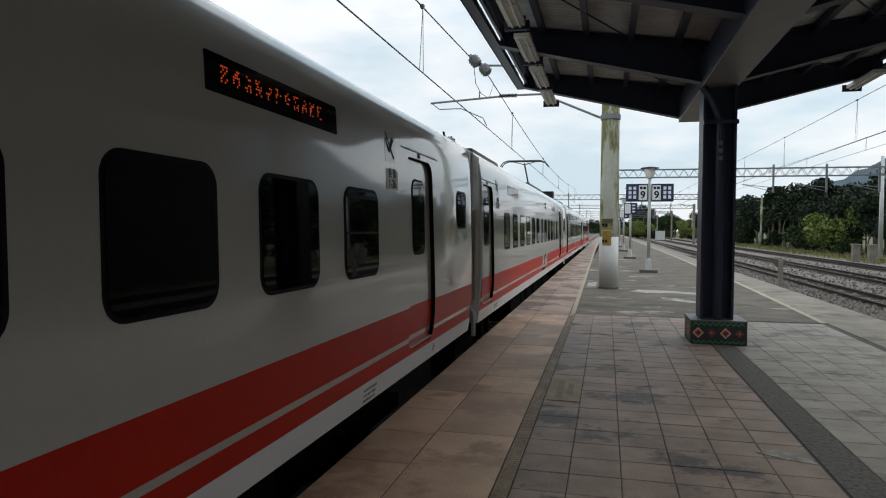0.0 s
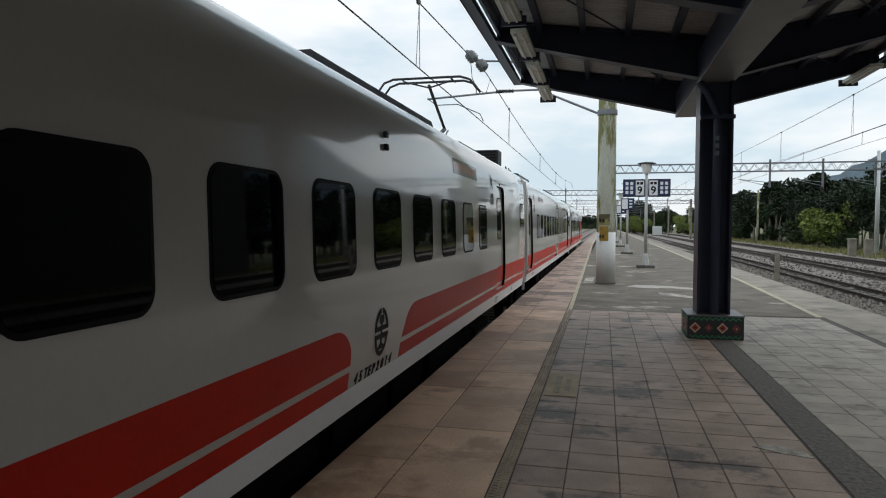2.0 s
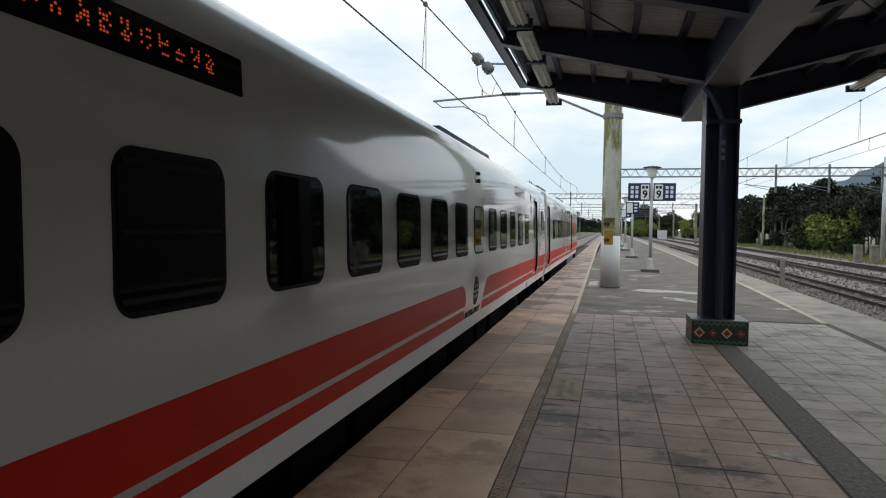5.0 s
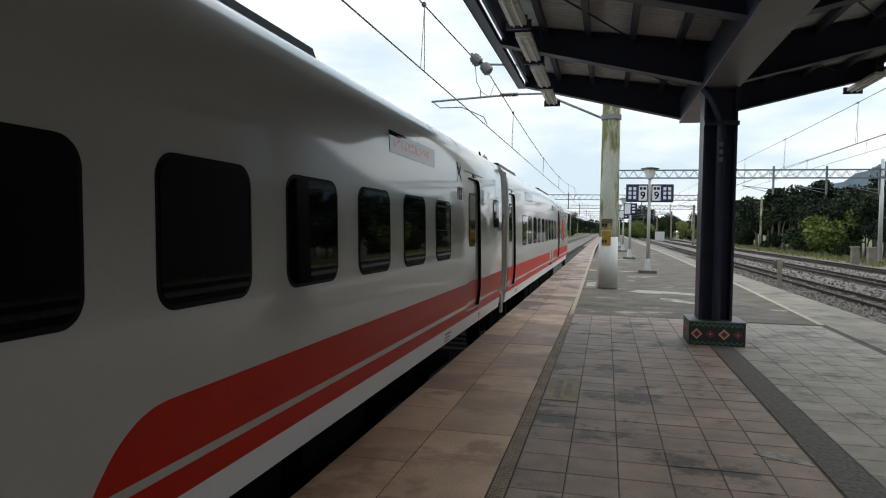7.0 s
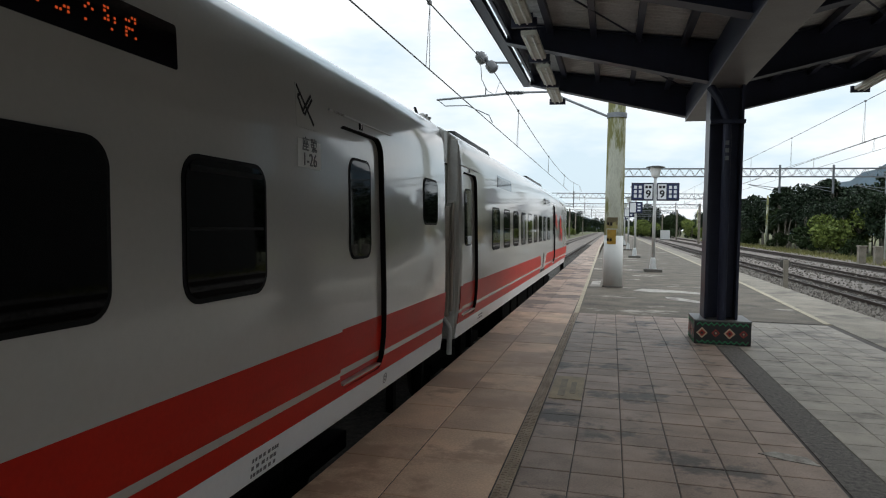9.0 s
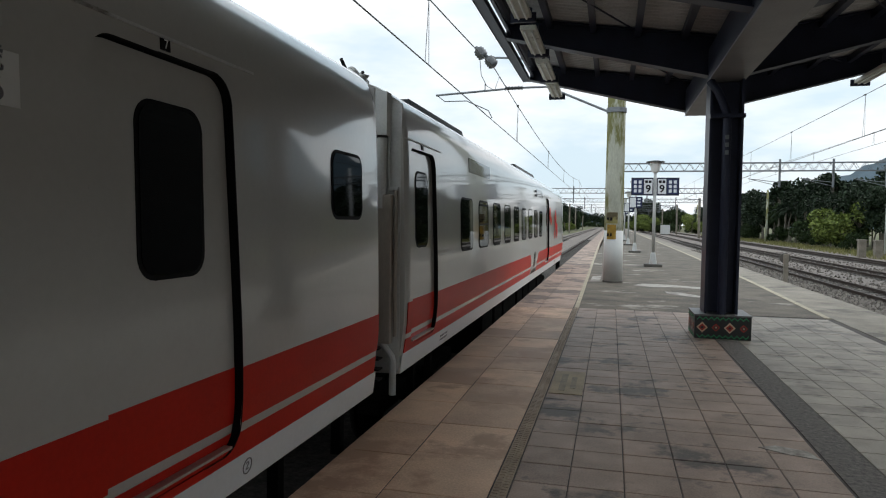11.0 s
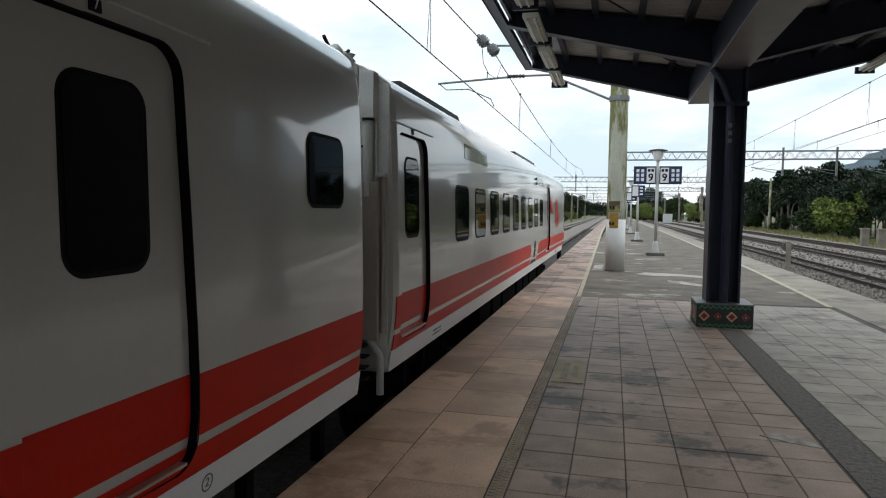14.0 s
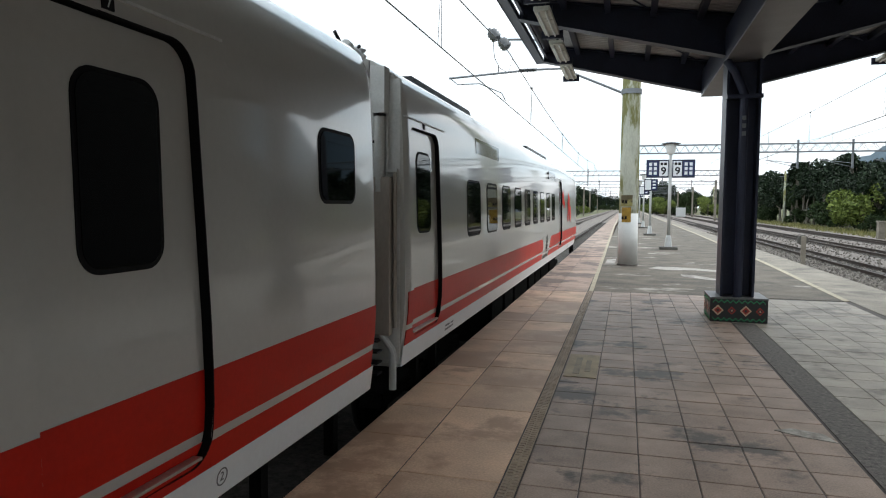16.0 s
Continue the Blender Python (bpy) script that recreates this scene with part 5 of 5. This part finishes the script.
# hills
def hill(name, x0, x1, y, tall, seed, label):
    bm = bmesh.new()
    cols = 60
    rows = 10
    grid = []
    for j in range(rows + 1):
        row = []
        for i in range(cols + 1):
            u, w = i / cols, j / rows
            rise = min(1.0, u / 0.42) ** 1.15
            ridge = tall * rise * (0.88 + 0.30 * noise.noise((u * 5.0 + seed, w * 0.6, 0)))
            ridge += tall * 0.035 * noise.noise((u * 45, seed, w * 4))
            row.append(bm.verts.new((x0 + (x1 - x0) * u, y + 420 * w, -2 + max(0, ridge) * math.sin(math.pi / 2 * w))))
        grid.append(row)
    for a, b in zip(grid, grid[1:]):
        for i in range(cols):
            bm.faces.new((a[i], a[i + 1], b[i + 1], b[i]))
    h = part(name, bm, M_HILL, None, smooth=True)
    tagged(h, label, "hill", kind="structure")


hill("backdrop_hill_far_side", 170, 1400, 1000, 300, 3, "wooded hill behind the trees, tinted blue for haze")
hill("backdrop_hill_ahead", 60, -420, 1150, 62, 7, "low hills in the distance, tinted blue for haze")

# ---- lineside things ----
def line_pole(x, y, top, label, paint=M_MAST):
    p = thing("line_pole", label, "pole", (x, y, -1.25), "concrete poles beyond the tracks")
    part("footing", boxes((-0.7, 0.7, -0.7, 0.7, -0.1, 0.28), bev=0.03), M_PALECONC, p)
    part("shaft", lathe(bmesh.new(), 0, 0, ((0.21, 0.28), (0.15, top)), 14), paint, p, smooth=True)
    part("cross_arm", boxes((-0.9, 0.1, -0.05, 0.05, top - 0.9, top - 0.8)), M_GALV, p)
    part("strap", lathe(bmesh.new(), 0, 0, ((0.20, top - 1.7), (0.20, top - 1.6)), 12), M_GALV, p)


line_pole(24.6, 119, 8.6, "weathered pale concrete pole before the trees")
line_pole(24.9, 70.5, 9.8, "pale concrete pole on a footing", M_POSTGREY)
for y in (165, 210):
    line_pole(24.5, y, 8.6, "weathered pale concrete pole far along the line")


def stub(x, y):
    s = thing("concrete_stub", "weathered square concrete marker post in the grass", "marker post", (x, y, -1.25), "concrete marker posts")
    part("post", boxes((-0.28, 0.28, -0.28, 0.28, -0.1, 1.55), bev=0.03), M_PALECONC, s)
    part("cap", boxes((-0.33, 0.33, -0.33, 0.33, 1.55, 1.68), bev=0.03), M_PALECONC, s)


stub(20.9, 64.5)
stub(21.5, 62.6)
bo = thing("track_marker", "grey round disc marker on a post beside the ballast", "marker", (4.95, 21.3, -1.12))
part("post", boxes((-0.06, 0.06, -0.06, 0.06, 0, 1.80), bev=0.01), M_PALECONC, bo)
d = lathe(bmesh.new(), 0, 0, ((0.02, -0.03), (0.15, -0.03), (0.15, 0.03), (0.02, 0.03)), 18)
d.transform(pose(0, 0.1, 1.68, 90, 0, 0))
part("disc", d, M_WALLCONC, bo)
cab = thing("relay_cabinet", "pale grey lineside relay cabinet", "cabinet", (13.0, 175, -1.12))
part("body", boxes((-1.1, 1.1, -0.5, 0.5, 0.15, 2.4), bev=0.03), M_POSTGREY, cab)
part("plinth", boxes((-1.2, 1.2, -0.6, 0.6, -0.1, 0.15)), M_WALLCONC, cab)

# loose stones of the ballast beside the platform
rs = np.random.RandomState(9)
n = 16000
px = np.where(rs.rand(n) < 0.75, 4.6 + 4.5 * rs.rand(n), 8 + 9 * rs.rand(n))
py = 12 + 60 * rs.rand(n) ** 1.7
base = np.array([(1, 0, 0), (-1, 0, 0), (0, 1, 0), (0, -1, 0), (0, 0, 1), (0, 0, -1)], float)
tri = [(0, 2, 4), (2, 1, 4), (1, 3, 4), (3, 0, 4), (2, 0, 5), (1, 2, 5), (3, 1, 5), (0, 3, 5)]
r = (0.035 + 0.05 * rs.rand(n))[:, None, None] * (0.6 + 0.8 * rs.rand(n, 6, 1))
v = base[None] * r + (rs.rand(n, 1, 3) - 0.5) * 0.02
v[:, :, 0] += px[:, None]
v[:, :, 1] += py[:, None]
v[:, :, 2] += (np.interp(px, (4.5, 5.2, 6.2, 7.6, 30), (-0.42, -0.50, -0.83, -1.12, -1.12)) + 0.03 * rs.rand(n))[:, None]
me = bpy.data.meshes.new("loose_ballast")
me.from_pydata(v.reshape(-1, 3).tolist(), [], [tuple(6 * k + q for q in t) for k in range(n) for t in tri])
me.materials.append(M_STONE)
tagged(new("loose_ballast", me), "grey and brown loose ballast stones", "ballast", kind="stuff")


# ---- paving pieces ----
def piece_mesh(name, w, l, material, gap=0.006, tall=0.03):
    bm = bmesh.new()
    b = 0.004
    ring = []
    for z, i in ((-tall, 0.0), (-b, 0.0), (0.0, b)):
        ring.append([bm.verts.new((x, y, z)) for x, y in ((gap / 2 + i, gap / 2 + i), (w - gap / 2 - i, gap / 2 + i), (w - gap / 2 - i, l - gap / 2 - i), (gap / 2 + i, l - gap / 2 - i))])
    for p, q in zip(ring, ring[1:]):
        for k in range(4):
            bm.faces.new((p[k], p[(k + 1) % 4], q[(k + 1) % 4], q[k]))
    bm.faces.new(ring[-1])
    me = bpy.data.meshes.new(name)
    bm.to_mesh(me)
    bm.free()
    me.materials.append(material)
    return me


rng = random.Random(21)
field = thing("paving_grey", "worn grey-brown square paving tiles", "pavement", kind="structure")
me = piece_mesh("tile", TILE, TILE, M_GREYTILE)
for i in range(6):
    for j in range(30):
        y = TY0 + 0.004 + TILE * 1.01 * j
        share("tile", me, (TX0 + TILE * i + 0.012, y, rng.uniform(-0.0025, 0.0008)), field)
rest = bmesh.new()
for i in range(6):
    for j in range(1, 100):
        y = TY0 - TILE * 1.01 * j
        box(rest, TX0 + TILE * i + 0.016, TX0 + TILE * (i + 1) + 0.008, y + 0.004, y + TILE * 1.01 - 0.004, -0.03, -0.001)
part("tiles_behind", rest, M_GREYTILE, field)["kind"] = "stuff"
patch = part("inlaid_plate", boxes((TX0 + 0.03, TX0 + TILE + 0.002, 5.89, 6.80, 0.0, 0.005)), M_PATCH, field, "worn ochre inlaid marking plate")
part("plate_marks", boxes((TX0 + 0.10, TX0 + 0.16, 6.0, 6.65, 0.002, 0.0065)), M_PATCHMARK, patch)
part("plate_marks", boxes((TX0 + 0.20, TX0 + 0.25, 6.1, 6.55, 0.002, 0.0065)), M_PATCHMARK, patch)

field2 = thing("paving_pale", "pale weathered square paving tiles", "pavement", kind="structure")
me = piece_mesh("tile", TILE, TILE, M_PALETILE, 0.004)
for i in range(6):
    for j in range(28):
        share("tile", me, (1.64 + (3.41 - 1.64) / 6 * i, TY0 + 0.5 + TILE * 1.01 * j, rng.uniform(-0.0025, 0.0008)), field2).scale = ((3.41 - 1.64) / 6 / TILE, 1, 1)
rest = bmesh.new()
for i in range(6):
    for j in range(1, 108):
        y = TY0 + 0.5 - TILE * 1.01 * j
        box(rest, 1.643 + 0.295 * i, 1.643 + 0.295 * (i + 1) - 0.006, y + 0.004, y + TILE * 1.01 - 0.004, -0.03, -0.001)
part("tiles_behind", rest, M_PALETILE, field2)["kind"] = "stuff"
# the row behind the column, where the dark strip has ended
for j in range(9):
    share("tile", me, (1.37, 9.32 + TILE * 1.01 * j if j else 9.32, -0.002), field2).scale = (0.85, 0.95, 1)

coping = thing("coping_near_train", "reddish worn coping slabs along the platform edge", "pavement", kind="structure")
ml, mr = piece_mesh("slab", 0.455, 0.645, M_REDSLAB, 0.005), piece_mesh("slab", 0.58, 0.645, M_REDSLAB, 0.005)
ml2, mr2 = piece_mesh("slab", 0.455, 0.645, M_REDSLAB_OUT, 0.005), piece_mesh("slab", 0.58, 0.645, M_REDSLAB_OUT, 0.005)
for j in range(48):
    y = 2.79 + 0.645 * j
    if y > TY1 - 0.3:
        ml, mr = ml2, mr2
    share("slab", ml, (EDGE_L, y - 0.02, rng.uniform(-0.003, 0.001)), coping)
    share("slab", mr, (EDGE_L + 0.457, y + 0.06, rng.uniform(-0.003, 0.001)), coping)
for first, last, slab_paint in ((-52, 0, M_REDSLAB), (48, 330, M_REDSLAB_OUT)):
    rest = bmesh.new()
    for j in range(first, last):
        y = 2.79 + 0.645 * j
        box(rest, EDGE_L + 0.004, EDGE_L + 0.45, y - 0.016, y + 0.62, -0.03, 0.0)
        box(rest, EDGE_L + 0.461, EDGE_L + 1.03, y + 0.064, y + 0.70, -0.03, 0.0)
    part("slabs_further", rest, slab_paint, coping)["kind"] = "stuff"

# ribbed tactile channel between coping and tiles
ch = thing("tactile_channel", "ribbed brown tactile strip beside the coping", "pavement", kind="structure")
part("bed", boxes((-0.615, -0.525, -32, TY1 + 0.02, -0.03, -0.003)), M_CHANNEL, ch)
bm = bmesh.new()
for r in range(2):
    x = -0.607 + 0.042 * r
    for j in range(235):
        y = 2.6 + 0.04 * j + 0.02 * r
        box(bm, x, x + 0.034, y, y + 0.026, -0.003, 0.006)
part("studs", bm, M_CHANNEL, ch)["kind"] = "stuff"

# pale repair marks on the paving
for name, pts, z in (("repair_patch", ((1.0, 4.86), (1.16, 4.76), (1.345, 4.70), (1.30, 4.86), (1.12, 4.93)), 0.003), ("repair_patch", ((-0.50, 17.6), (-0.26, 17.7), (-0.24, 19.6), (-0.48, 19.4)), 0.004),
                     ("repair_patch", ((0.55, 16.9), (1.0, 16.6), (1.6, 16.75), (2.05, 16.5), (2.1, 17.0), (1.4, 17.4), (0.8, 17.5)), 0.003), ("repair_patch", ((1.2, 15.1), (1.75, 14.6), (1.9, 14.8), (1.5, 15.5), (1.2, 15.6)), 0.003)):
    rp = part(name, prism(bmesh.new(), pts, "z", -0.01, z), M_REPAIR)
    tagged(rp, "thin pale cement smear on the platform", "pavement", kind="structure")


def motions():
    """The far end of the third car, in metres along the track, time by time."""
    stops = ((0, 49.47), (0.5, 45.82), (1, 42.12), (1.5, 38.68), (2, 35.30), (2.5, 32.22), (3, 29.08), (3.5, 26.28), (4, 23.48), (5.25, 17.45), (6.5, 12.78), (7, 11.20), (7.5, 9.88),
             (8, 8.69), (8.5, 7.76), (9, 6.93), (10.25, 5.34), (11.5, 4.60), (12, 4.47), (12.5, 4.45), (13, 4.45), (16, 4.45))
    for car, off in CARS:
        walk(car, [(t, pose(CX, y + off, RAIL)) for t, y in stops])


motions()
